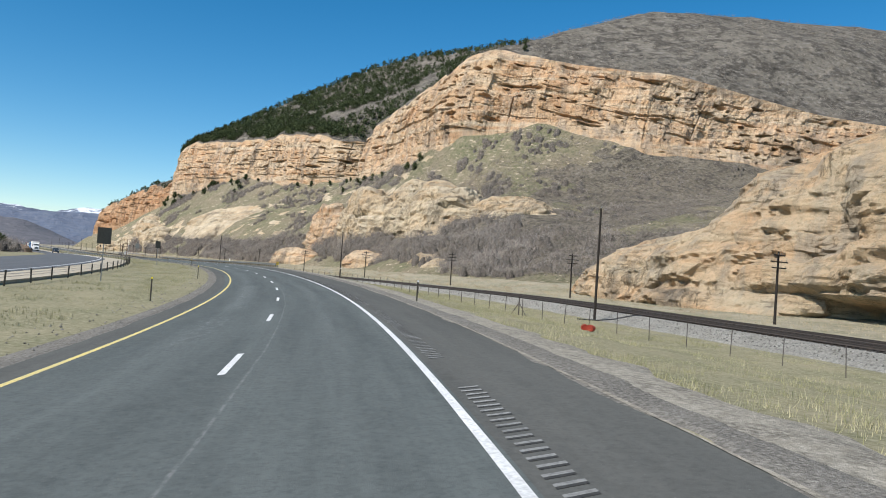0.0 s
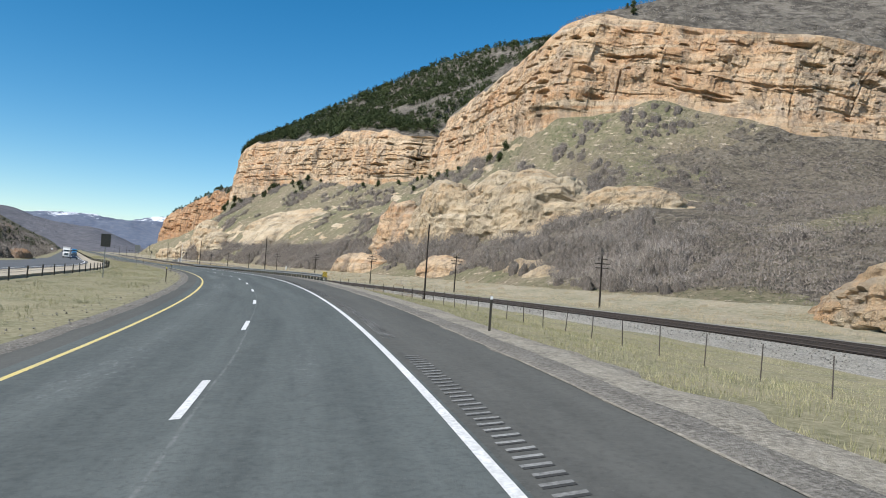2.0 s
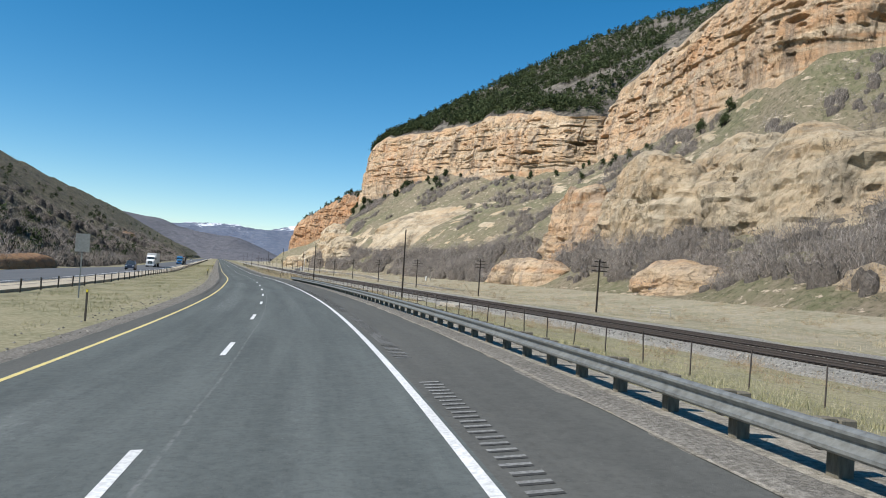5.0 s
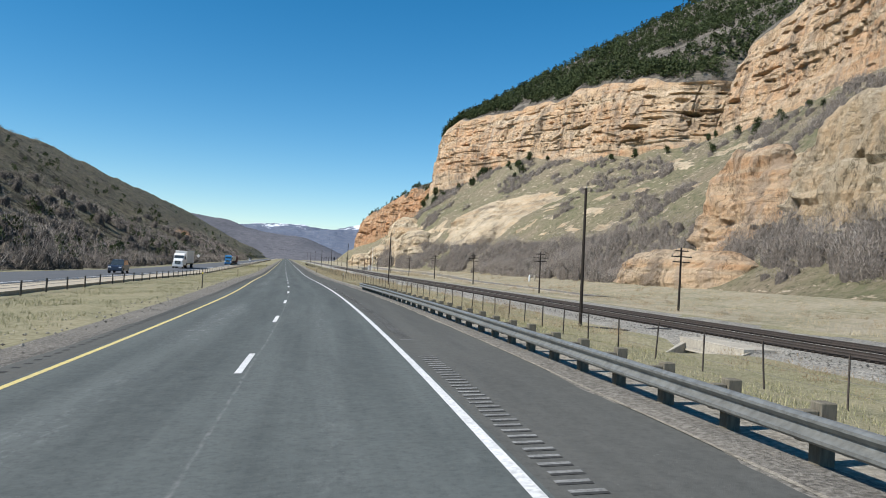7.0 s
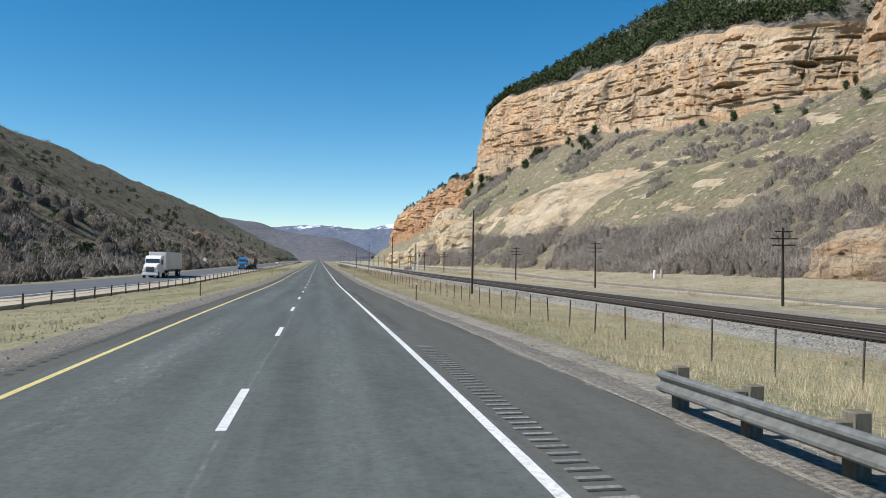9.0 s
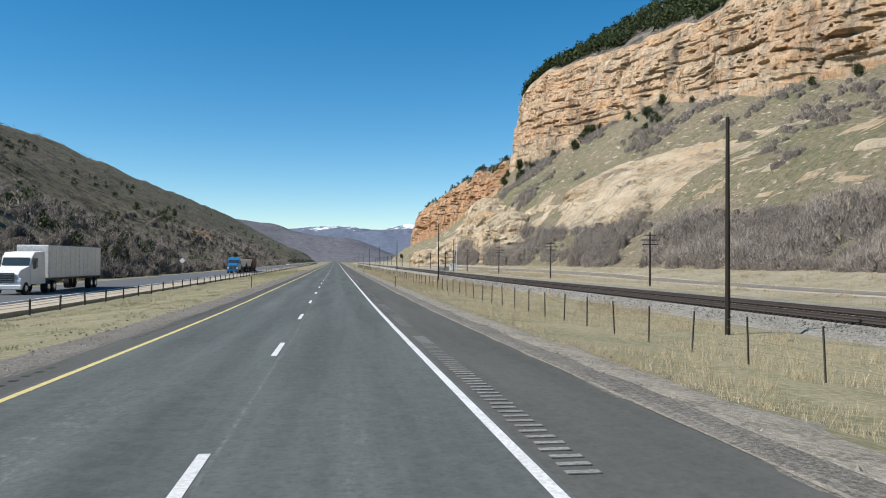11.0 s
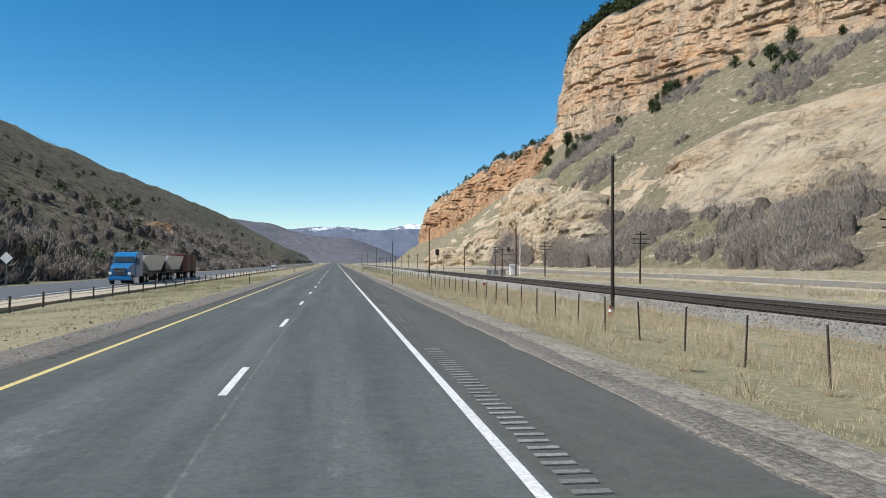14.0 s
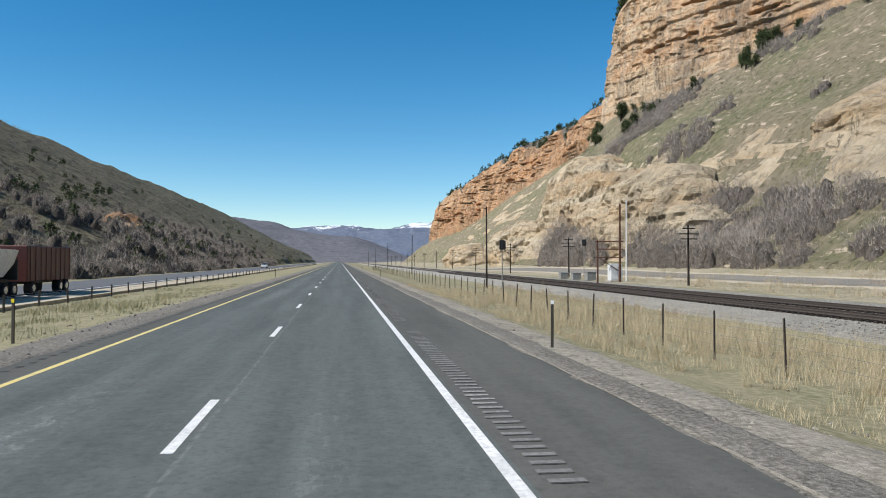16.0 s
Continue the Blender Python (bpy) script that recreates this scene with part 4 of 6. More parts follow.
# ---- rock outcrops ----
def outcrop(at, size, seed, mat, label, turn=0.0, res=(96, 48), power=2.4, rough=1.0, undercut=None):
    """A rounded, bedded knob of rock, sunk into the slope, with its finest relief towards the valley."""
    n, m = res
    q = np.linspace(0, 2 * math.pi, n, endpoint=False)
    th = q - 0.55 * np.sin(q - math.pi)
    ph = np.linspace(-0.35, 1.0, m) * math.pi / 2
    PH, TH = np.meshgrid(ph, th, indexing="ij")
    c = np.sign(np.cos(TH)) * np.abs(np.cos(TH)) ** (2 / power)
    s = np.sign(np.sin(TH)) * np.abs(np.sin(TH)) ** (2 / power)
    cp, sp = np.abs(np.cos(PH)) ** (2 / power), np.sign(np.sin(PH)) * np.abs(np.sin(PH)) ** (2 / 2.0)
    X, Y, Z = size[0] * cp * c, size[1] * cp * s, size[2] * sp
    L = max(size) / 3.0
    k = 1 + 0.2 * rough * (fbm(X / L + seed, Y / L, Z / L * 1.4, seed, 4) - 0.5) * 2
    bed = Z + 0.12 * Y + 0.06 * X
    push = 0.028 * min(size) * rough * (ramp(vnoise(X / 12 + seed, Y / 12, bed / (0.13 * size[2] + 0.5), seed + 2), 0.4, 0.6) - 0.5) * 2
    u = min(1.0, size[2] / 16.0)
    A = Y + 0.7 * X
    push -= 1.9 * u * rough * pockets(A + 31 * seed, bed, 11.0, 4.4, 0.3, seed + 400)
    push -= 1.1 * u * rough * pockets(A + 17 * seed, bed, 4.2, 1.5, 0.4, seed + 430) * ramp(vnoise(A / 14, bed / 6, seed=seed + 3), 0.4, 0.55)
    push -= 1.2 * u * rough * pockets(A + 7 * seed, bed, 20.0, 3.6, 0.3, seed + 460)
    push -= 1.3 * u * ramp(1 - np.abs(vnoise(A / 11.0 + seed, bed / 26, seed=seed + 6) - 0.5) * 30, 0, 1) * ramp(vnoise(A / 20, bed / 12, seed=seed + 8), 0.45, 0.6)

    def steps(w, h, sd):
        r = np.floor(bed / h + 0.9 * fbm(A / (3 * w), Z / (5 * h), seed=sd, octaves=2))
        p = np.floor(A / w + 0.9 * fbm(A / (2 * w), Z / (3 * h), seed=sd + 1, octaves=2) + 0.37 * r)
        return lattice(p, r, 0 * p, sd + 2) - 0.5

    push += u * (1.1 * steps(6.0, 4.2, seed + 500) + 0.7 * steps(2.4, 1.6, seed + 510) + 0.4 * steps(1.1, 0.7, seed + 520) + 1.3 * (fbm(A / 2.2, bed / 1.7, 0.0, seed + 7, 5) - 0.5))
    if undercut is not None:
        y0, y1, z1, depth = undercut
        k -= 0.035 * ramp(-Y, -y1, -y1 + 0.7) * ramp(-Z, -0.62 * size[2], -0.5 * size[2])
        k -= depth * ramp(Y, y0, y0 + 6) * ramp(-Y, -y1, -y1 + 2) * ramp(-Z, -z1, -z1 + 1.0) * (0.75 + 0.5 * vnoise(Y / 4, Z / 3, seed=seed))
    X, Y, Z = X * k + push * cp * c, Y * k + push * cp * s, Z * np.minimum(k, 1.15) + 0.3 * push * sp
    a = radians(turn)
    V = np.stack([X * math.cos(a) - Y * math.sin(a) + at[0], X * math.sin(a) + Y * math.cos(a) + at[1], Z + at[2]], -1).reshape(-1, 3)
    ob = new("rock_outcrop", raw_mesh("rock_outcrop", V, grid_faces(m, n, True), [mat], False))
    return tagged(ob, label, "rock outcrop", "rock outcrops")


outcrop((104, 29, -2), (29, 58, 26), 3, M_BUFF, "large rounded tan sandstone outcrop with a dark undercut base", -14, (420, 170), 3.1, 0.8, (-60, 23.5, 4.8, 0.2))
outcrop((97, 82, -2), (15, 34, 14), 4, M_BUFF, "low tan sandstone flank sloping down to the railway", -14, (220, 84), 1.9, 1.1)
for x, y, z, sx, sy, sz, seed, mat in (
        (152, 258, 12, 17, 34, 23, 11, M_PALE), (143, 301, 8, 13, 25, 27, 12, M_PALE), (137, 328, 4, 10, 16, 24, 13, M_ROCK), (160, 224, 12, 17, 30, 17.5, 14, M_PALE), (160, 285, 22, 14, 30, 18, 10, M_PALE),
        (122, 212, 0, 6, 9, 7.5, 15, M_PALE), (118, 197, 0, 5, 9, 5.5, 18, M_PALE), (122, 257, 0, 7, 15, 7.5, 16, M_ROCK), (121, 330, -1, 7, 25, 9, 17, M_ROCK),
        (160, 386, 20, 10, 18, 9, 20, M_PALE),
        (148, 508, 22, 9, 14, 7, 22, M_PALE), (128, 505, 12, 7, 10, 6, 23, M_PALE), (112, 600, 4, 12, 34, 16, 24, M_PALE), (116, 648, 6, 14, 40, 24, 25, M_PALE), (106, 690, 0, 12, 30, 14, 26, M_PALE),
        (100, 770, -1, 10, 20, 9, 27, M_PALE), (132, 560, 20, 9, 22, 8, 28, M_PALE)):
    outcrop((x, y, z), (sx, sy, sz), seed, mat, "rounded pale conglomerate outcrop on the brushy slope" if mat is M_PALE else "rounded tan sandstone outcrop at the slope's foot", 0, (104, 52))

outcrop((8.5, 262, -1.2), (3.2, 20, 2.4), 41, M_RED, "low bank of broken orange rock beyond the opposite road", 0, (104, 40))
outcrop((-24, 695, 4), (9, 13, 11), 42, M_RED, "orange rock crag on the brushy shaded hillside", 0, (104, 52))

# ---- brush, grass and trees ----
def twigs(P, Rad, Hgt, n, width, seed, shell=0.8):
    """Bare brush: thin tapering slivers standing out of each clump."""
    g = np.random.default_rng(seed)
    k = len(P)
    az = g.uniform(0, 2 * math.pi, (k, n))
    el = np.arcsin(g.uniform(0.05, 1.0, (k, n)))
    d = np.stack([np.cos(az) * np.cos(el), np.sin(az) * np.cos(el), np.sin(el)], -1)
    scale = np.stack([Rad, Rad, Hgt], -1)[:, None, :]
    tip = d * g.uniform(0.85, 1.15, (k, n))[..., None] * scale
    stem = (g.uniform(0, 1, (k, n)) > shell)[..., None]
    lean = d * 0.8 + g.normal(0, 0.4, (k, n, 3)) + np.array([0, 0, 0.7])
    lean /= np.linalg.norm(lean, axis=-1, keepdims=True)
    reach = (0.42 * np.minimum(Rad, Hgt))[:, None, None] * g.uniform(0.4, 1.0, (k, n, 1))
    tip = tip * g.uniform(0.72, 1.04, (k, n))[..., None]
    start = np.where(stem, tip * np.array([0.2, 0.2, 0.0]), tip - 0.5 * lean * reach)
    tip = tip + 0.5 * lean * reach
    tip[..., 2] = np.maximum(tip[..., 2], 0.05)
    side = np.cross(tip - start, g.normal(0, 1, (k, n, 3)))
    side /= np.linalg.norm(side, axis=-1, keepdims=True) + 1e-6
    w = width * g.uniform(0.6, 1.5, (k, n, 1)) * (Rad / Rad.mean())[:, None, None] * np.where(stem, 0.5, 1.0)
    base = P[:, None, :]
    return np.stack([base + start - side * w / 2, base + start + side * w / 2, base + tip], 2).reshape(-1, 3)


def hearts(P, Rad, Hgt, seed, full=0.8):
    """Low, lumpy mounds of packed stems, coloured as the shade inside the clumps: points and triangles."""
    g = np.random.default_rng(seed + 900)
    k, m, rings = len(P), 7, 3
    az = (np.arange(m) / m * 2 * math.pi)[None, None, :] + g.uniform(0, 1, (k, 1, 1))
    el = np.array([-0.2, 0.35, 0.95])[None, :, None]
    lump = full * g.uniform(0.7, 1.15, (k, rings, m))
    x = np.cos(az) * np.cos(el) * lump * Rad[:, None, None]
    y = np.sin(az) * np.cos(el) * lump * Rad[:, None, None]
    z = np.sin(el) * lump * Hgt[:, None, None]
    z[:, 0] = -0.55 * Rad[:, None]
    V = np.stack([x, y, np.broadcast_to(z, x.shape)], -1).reshape(k, rings * m, 3)
    top = np.stack([np.zeros(k), np.zeros(k), full * Hgt], -1)[:, None, :]
    V = np.concatenate([V, top], 1) + P[:, None, :]
    f = []
    for r in range(rings - 1):
        for c in range(m):
            a, b, e, q = r * m + c, r * m + (c + 1) % m, (r + 1) * m + (c + 1) % m, (r + 1) * m + c
            f += [(a, b, e), (a, e, q)]
    f += [((rings - 1) * m + c, (rings - 1) * m + (c + 1) % m, rings * m) for c in range(m)]
    F = np.array(f)[None] + (np.arange(k) * (rings * m + 1))[:, None, None]
    return V.reshape(-1, 3), F.reshape(-1, 3)


def brush(name, P, Rad, Hgt, n, width, mat, label, seed, shell=0.8, packed=True, core=None):
    V = twigs(P, Rad, Hgt, n, width, seed, shell)
    if not packed:
        ob = new(name, raw_mesh(name, V, np.arange(len(V)).reshape(-1, 3), [mat]))
        return tagged(ob, label, "brush", "", "stuff")
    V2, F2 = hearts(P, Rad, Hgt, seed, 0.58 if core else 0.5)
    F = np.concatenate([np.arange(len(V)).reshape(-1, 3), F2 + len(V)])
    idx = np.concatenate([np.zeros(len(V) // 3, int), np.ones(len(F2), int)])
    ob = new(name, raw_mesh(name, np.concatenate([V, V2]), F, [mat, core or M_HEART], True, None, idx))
    return tagged(ob, label, "brush", "", "stuff")


def scatter_hill(n, r0, r1, c0, c1, seed, patch, cut):
    """Points on the hillside between plan distances r0..r1 and columns c0..c1, in patches."""
    g = np.random.default_rng(seed)
    row = np.interp(g.uniform(r0, r1, n), hy, np.arange(len(hy)))
    col = g.uniform(c0, c1, n)
    P = hill_point(row, col)
    keep = (fbm(P[:, 0] / patch, P[:, 1] / patch, seed=seed, octaves=3) > cut) & (bare[row.astype(int), col.astype(int)] < 0.4)
    open_slope = (P[:, 1] > 425) & (P[:, 1] < 580) & (P[:, 2] > 11) & (P[:, 2] < 36)          # grass and ledges, little brush
    keep &= ~(open_slope & (vnoise(P[:, 0] / 9, P[:, 1] / 9, seed=seed + 3) < 0.72))
    return P[keep], g


C_TOP = last_c
P, g = scatter_hill(7800, 190, 720, 2, first_c - 1, 101, 13, 0.585)
brush("slope_brush", P, g.uniform(1.3, 3.4, len(P)), g.uniform(1.3, 3.2, len(P)), 84, 0.085, M_TWIG, "clumps of bare grey-brown oak brush on the talus slope", 102)
P, g = scatter_hill(9000, 120, 720, 2, first_c - 1, 107, 20, 0.42)
brush("slope_sage", P, g.uniform(0.5, 1.1, len(P)), g.uniform(0.3, 0.8, len(P)), 11, 0.15, M_SAGE, "low grey-green sagebrush on the talus slope", 108, packed=False)
P, g = scatter_hill(9500, 60, 280, 4, first_c - 1, 103, 13, 0.40)
brush("gully_brush", P, g.uniform(1.2, 3.0, len(P)), g.uniform(0.8, 2.0, len(P)), 20, 0.16, M_TWIG2, "dense bare oak brush filling the gully slope", 104, packed=False)
P, g = scatter_hill(6500, 100, 660, C_TOP + 2, C_TOP + 32, 105, 30, 0.36)
brush("hilltop_brush", P, g.uniform(1.5, 3.6, len(P)), g.uniform(0.8, 1.7, len(P)), 18, 0.24, M_TWIG3, "bare grey brush on the hilltop", 106, packed=False)
# tall thickets along the foot of the slope
g = np.random.default_rng(111)
ty = g.uniform(150, 640, 2000)
inner = np.interp(ty, [150, 195, 200, 340, 350, 640], [2, 2, 5, 7, 0, 0])
tx = foot_x(ty) + inner + g.uniform(0, 1, 2000) ** 1.1 * np.interp(ty, [150, 200, 250, 340, 380, 440, 560, 600, 640], [36, 34, 24, 20, 22, 17, 14, 10, 6])
keep = fbm(tx / 12, ty / 16, seed=112, octaves=2) > np.interp(ty, [340, 420], [0.40, 0.33])
tx, ty = tx[keep], ty[keep]
P = np.stack([tx, ty, np.array([max(hill_at(a, b), -3) for a, b in zip(tx, ty)]) - 0.1], -1)
mound = ramp(vnoise(tx / 9, ty / 13, seed=114), 0.15, 0.85)
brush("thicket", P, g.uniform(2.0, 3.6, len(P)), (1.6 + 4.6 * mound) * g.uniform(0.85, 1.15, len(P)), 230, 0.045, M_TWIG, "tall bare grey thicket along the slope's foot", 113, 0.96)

# hill south: dark thickets at the toe, mixed brush above
g = np.random.default_rng(121)
n = 9000
row, col = np.interp(g.uniform(150, 1000, n), ly, np.arange(len(ly))), g.uniform(0, 1, n) ** 0.65 * 48
ri, ci = row.astype(int), col.astype(int)
P = VL[np.clip(ri, 0, len(ly) - 2), np.clip(ci, 0, NL - 2)] + np.stack([-g.uniform(0, 4, n), g.uniform(0, 5, n), np.zeros(n)], -1)
keep = fbm(P[:, 0] / 18, P[:, 1] / 18, seed=122, octaves=3) > 0.40
P = P[keep]
brush("south_slope_brush", P, g.uniform(1.2, 3.4, len(P)), g.uniform(0.9, 2.6, len(P)), 22, 0.13, M_TWIG3, "bare brown brush on the shaded hillside", 123, packed=False)
ri, ci = np.interp(g.uniform(140, 900, 1400), ly, np.arange(len(ly))).astype(int), (1 + g.uniform(0, 1, 1400) ** 1.2 * 20).astype(int)
P = VL[ri, ci] + np.stack([g.uniform(-1, 1, 1400), g.uniform(-3, 3, 1400), -0.4 * np.ones(1400)], -1)
# M_CORE paints deep shade behind the lit twig fringe
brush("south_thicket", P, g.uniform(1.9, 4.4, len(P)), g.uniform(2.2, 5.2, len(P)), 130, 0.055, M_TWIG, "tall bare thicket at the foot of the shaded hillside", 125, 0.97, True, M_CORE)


def juniper(seed, dark=M_NEEDLE):
    g = np.random.default_rng(seed)
    tree = empty("juniper_tree", (0, 0, -200), "dark green juniper tree rooted in the rocky slope", "tree", "junipers")
    h = 1.0
    bm = bmesh.new()
    rod(bm, (0, 0, -0.1), (0.03, 0.02, 0.55), 0.055, 0.03, 6)
    for a in range(4):
        t = a * 1.7 + seed
        rod(bm, (0.01, 0, 0.2 + 0.08 * a), (0.24 * math.cos(t), 0.24 * math.sin(t), 0.45 + 0.1 * a), 0.025, 0.01, 5)
    part("trunk", bm, M_WOOD, tree, "short brown trunk with spreading limbs")
    n = 700
    lobes = np.stack([g.uniform(-0.28, 0.28, 9), g.uniform(-0.28, 0.28, 9), g.uniform(0.22, 0.85, 9)], -1)
    lobes[:, :2] *= (1.15 - lobes[:, 2:3])
    which = g.integers(0, 9, n)
    p = lobes[which] + g.normal(0, 0.095, (n, 3))
    d = g.normal(0, 1, (n, 3)) + (0, 0, 0.5)
    d /= np.linalg.norm(d, axis=1, keepdims=True)
    s = np.cross(d, g.normal(0, 1, (n, 3)))
    s /= np.linalg.norm(s, axis=1, keepdims=True)
    ln = g.uniform(0.05, 0.11, (n, 1))
    V = np.stack([p - s * ln * 0.45, p + s * ln * 0.45, p + d * ln], 1).reshape(-1, 3)
    part("crown", raw_mesh("crown", V, np.arange(3 * n).reshape(-1, 3), [dark]), dark, tree, "ragged dark green crown")
    return tree


protos = [juniper(s) for s in range(5)]


def plant(p, size, k, turn):
    t = copy_thing(protos[k % 5], pose(p[0], p[1], p[2] - 0.1, 0, 0, turn))
    t.scale = (size, size, size * 0.95)
    return t


g = np.random.default_rng(131)
# single junipers on ledges and at the cliff's foot
spots = []
row = np.interp(g.uniform(270, 340, 40), hy, np.arange(len(hy)))
spots += [(p, g.uniform(2.5, 4)) for p in hill_point(row, C_TOP + 1 + g.uniform(0, 6, 40))[:14]]
row = np.interp(np.concatenate([g.normal(c, 7, 7) for c in (575, 628, 672, 700)]), hy, np.arange(len(hy)))
spots += [(p, 2.4 + 4.8 * g.uniform(0, 1) ** 1.3) for p in hill_point(row, first_c - 0.5 - g.uniform(0, 1, 28) ** 1.3 * 14)]
row = np.interp(g.uniform(300, 520, 26), hy, np.arange(len(hy)))
spots += [(p, g.uniform(2.6, 4.8)) for p in hill_point(row, first_c - 2 - g.uniform(0, 1, 26) ** 2 * 12)]
for k, (p, size) in enumerate(spots):
    plant(p, size, k, g.uniform(0, 360))
for k, t in enumerate(protos):
    p = hill_point(np.array([np.interp(600 + 17 * k, hy, np.arange(len(hy)))]), np.array([first_c - 3.0 - k]))[0]
    t.matrix_basis = pose(p[0], p[1], p[2] - 0.1, 0, 0, 40 * k)
    t.scale = (4.2, 4.2, 4.0)


def woodland(name, P, size, per, mat, label, seed):
    """Far junipers, joined: clumps of small leafy facets with uneven outlines."""
    g = np.random.default_rng(seed)
    k = len(P)
    lobe = np.stack([g.uniform(-0.3, 0.3, (k, 8)), g.uniform(-0.3, 0.3, (k, 8)), g.uniform(0.15, 0.85, (k, 8))], -1)
    lobe[..., :2] *= 1.2 - lobe[..., 2:3]
    which = g.integers(0, 8, (k, per))
    c = np.take_along_axis(lobe, which[..., None], 1) + g.normal(0, 0.1, (k, per, 3))
    c[..., 2] = np.maximum(c[..., 2], 0.03)
    d = g.normal(0, 1, (k, per, 3)) + (0, 0, 0.4)
    d /= np.linalg.norm(d, axis=-1, keepdims=True)
    s = np.cross(d, g.normal(0, 1, (k, per, 3)))
    s /= np.linalg.norm(s, axis=-1, keepdims=True)
    ln = g.uniform(0.1, 0.21, (k, per, 1))
    V = np.stack([c - s * ln * 0.5, c + s * ln * 0.5, c + d * ln], 2) * size[:, None, None, None] + P[:, None, None, :]
    V = V.reshape(-1, 3)
    ob = new(name, raw_mesh(name, V, np.arange(len(V)).reshape(-1, 3), [mat]))
    return tagged(ob, label, "trees", "", "stuff")


row = np.interp(g.uniform(478, 725, 5200), hy, np.arange(len(hy)))
col = C_TOP + 1 + g.uniform(0, 1, 5200) * 27
cand = hill_point(row, col)
keep = fbm(cand[:, 0] / 22, cand[:, 1] / 22, seed=132, octaves=2) + 0.12 * ramp(cand[:, 1], 480, 640) > 0.39
cand = cand[keep]
woodland("juniper_woodland", cand, g.uniform(3.4, 6.4, len(cand)), 42, M_NEEDLE, "dense dark green juniper woodland above the cliffs", 133)
row = np.interp(g.uniform(840, 1125, 420), hy, np.arange(len(hy)))
cand = hill_point(row, C_TOP + 1 + g.uniform(0, 1, 420) ** 1.3 * 16)
woodland("cliff_top_junipers", cand, g.uniform(3, 5.4, len(cand)), 60, M_NEEDLE, "dark junipers along the far cliff tops", 134)
idx, jdx = g.integers(0, len(ly) - 40, 700), (4 + g.uniform(0, 1, 700) ** 1.3 * 34).astype(int)
cand = VL[idx, jdx]
keep = fbm(cand[:, 0] / 30, cand[:, 1] / 30, seed=135, octaves=2) > 0.48
cand = cand[keep]
woodland("south_junipers", cand, g.uniform(2.2, 4.4, len(cand)), 70, M_NEEDLE, "scattered dark junipers on the shaded hillside", 136)


def grass(name, X, Y, Z, blades, height, spread, width, mat, label, seed, low=0.0):
    g = np.random.default_rng(seed)
    k = len(X)
    root = np.stack([X, Y, Z], -1)[:, None, :] + np.concatenate([g.normal(0, spread, (k, blades, 2)), np.zeros((k, blades, 1))], -1)
    h = height * g.uniform(0.3, 1.25, (k, blades, 1)) * g.uniform(0.4, 1.4, (k, 1, 1)) * (0.5 + 1.1 * vnoise(X / 4.0, Y / 6.0, seed=seed))[:, None, None]
    h = h * (1 + 1.5 * ramp(Y, 405, 440) * ramp(vnoise(X / 2.6, Y / 3.8, seed=seed + 5), 0.3, 0.75))[:, None, None]
    if low:          # mown and trampled near the pavement
        h = h * (low + (1 - low) * ramp((X - road_x(Y)) / road_lean(Y), 6.5, 12.0))[:, None, None]
    tip = root + np.concatenate([g.normal(0, 0.3, (k, blades, 2)) * h, h], -1)
    a = g.uniform(0, 2 * math.pi, (k, blades))
    s = np.stack([np.cos(a), np.sin(a), np.zeros_like(a)], -1) * width * g.uniform(0.6, 1.4, (k, blades, 1))
    V = np.stack([root - s / 2, root + s / 2, tip], 2).reshape(-1, 3)
    ob = new(name, raw_mesh(name, V, np.arange(len(V)).reshape(-1, 3), [mat]))
    return tagged(ob, label, "grass", "", "stuff")


def meadow(n, y0, y1, x_of, seed, cut):
    g = np.random.default_rng(seed)
    Y = g.uniform(y0, y1, n)
    X = x_of(Y, g.uniform(0, 1, n))
    keep = fbm(X / 2.5, Y / 3.5, seed=seed, octaves=3) > cut
    return X[keep], Y[keep], ground_z(X[keep], Y[keep]) - 0.02


verge = lambda y, w: road_x(y) + (6.3 + 1.6 * vnoise(y / 2.3, 0.0, seed=9)) * road_lean(y) + w ** 1.25 * (rail_x(y) - 3.5 - road_x(y) - 8.0 * road_lean(y))
X, Y, Z = meadow(24000, 5, 290, verge, 201, 0.38)
grass("verge_grass", X, Y, Z, 12, 0.17, 0.2, 0.017, M_GRASS2, "short straw and green spring grass on the verge", 202)
X, Y, Z = meadow(22000, 235, 520, verge, 203, 0.44)
grass("tall_grass", X, Y, Z, 15, 0.38, 0.12, 0.009, M_GRASS, "tall dry straw-coloured grass along the fence", 204, 0.4)
median = lambda y, w: road_x(y) + (-8.6 - 7.6 * w) * road_lean(y)
X, Y, Z = meadow(24000, 10, 520, median, 205, 0.42)
grass("median_grass", X, Y, Z, 7, 0.13, 0.13, 0.02, M_GRASS2, "short dry grass on the median", 206)
bench = lambda y, w: rail_x(y) + 11.5 + w * (foot_x(y) + 3 - rail_x(y) - 11.5)
X, Y, Z = meadow(12000, 20, 560, bench, 207, 0.46)
grass("bench_grass", X, Y, Z, 12, 0.34, 0.25, 0.026, M_GRASS, "pale dry grass between the railway and the slope", 208)

g = np.random.default_rng(211)
wy = g.uniform(150, 540, 900)
wx = rail_x(wy) - 3.2 - np.abs(g.normal(0, 2.6, 900))
keep = fbm(wx / 4, wy / 9, seed=212, octaves=2) > 0.5
wx, wy = wx[keep], wy[keep]
M_WEED = twig_mat("dry brown weeds", (0.24, 0.175, 0.105), (0.42, 0.33, 0.21))
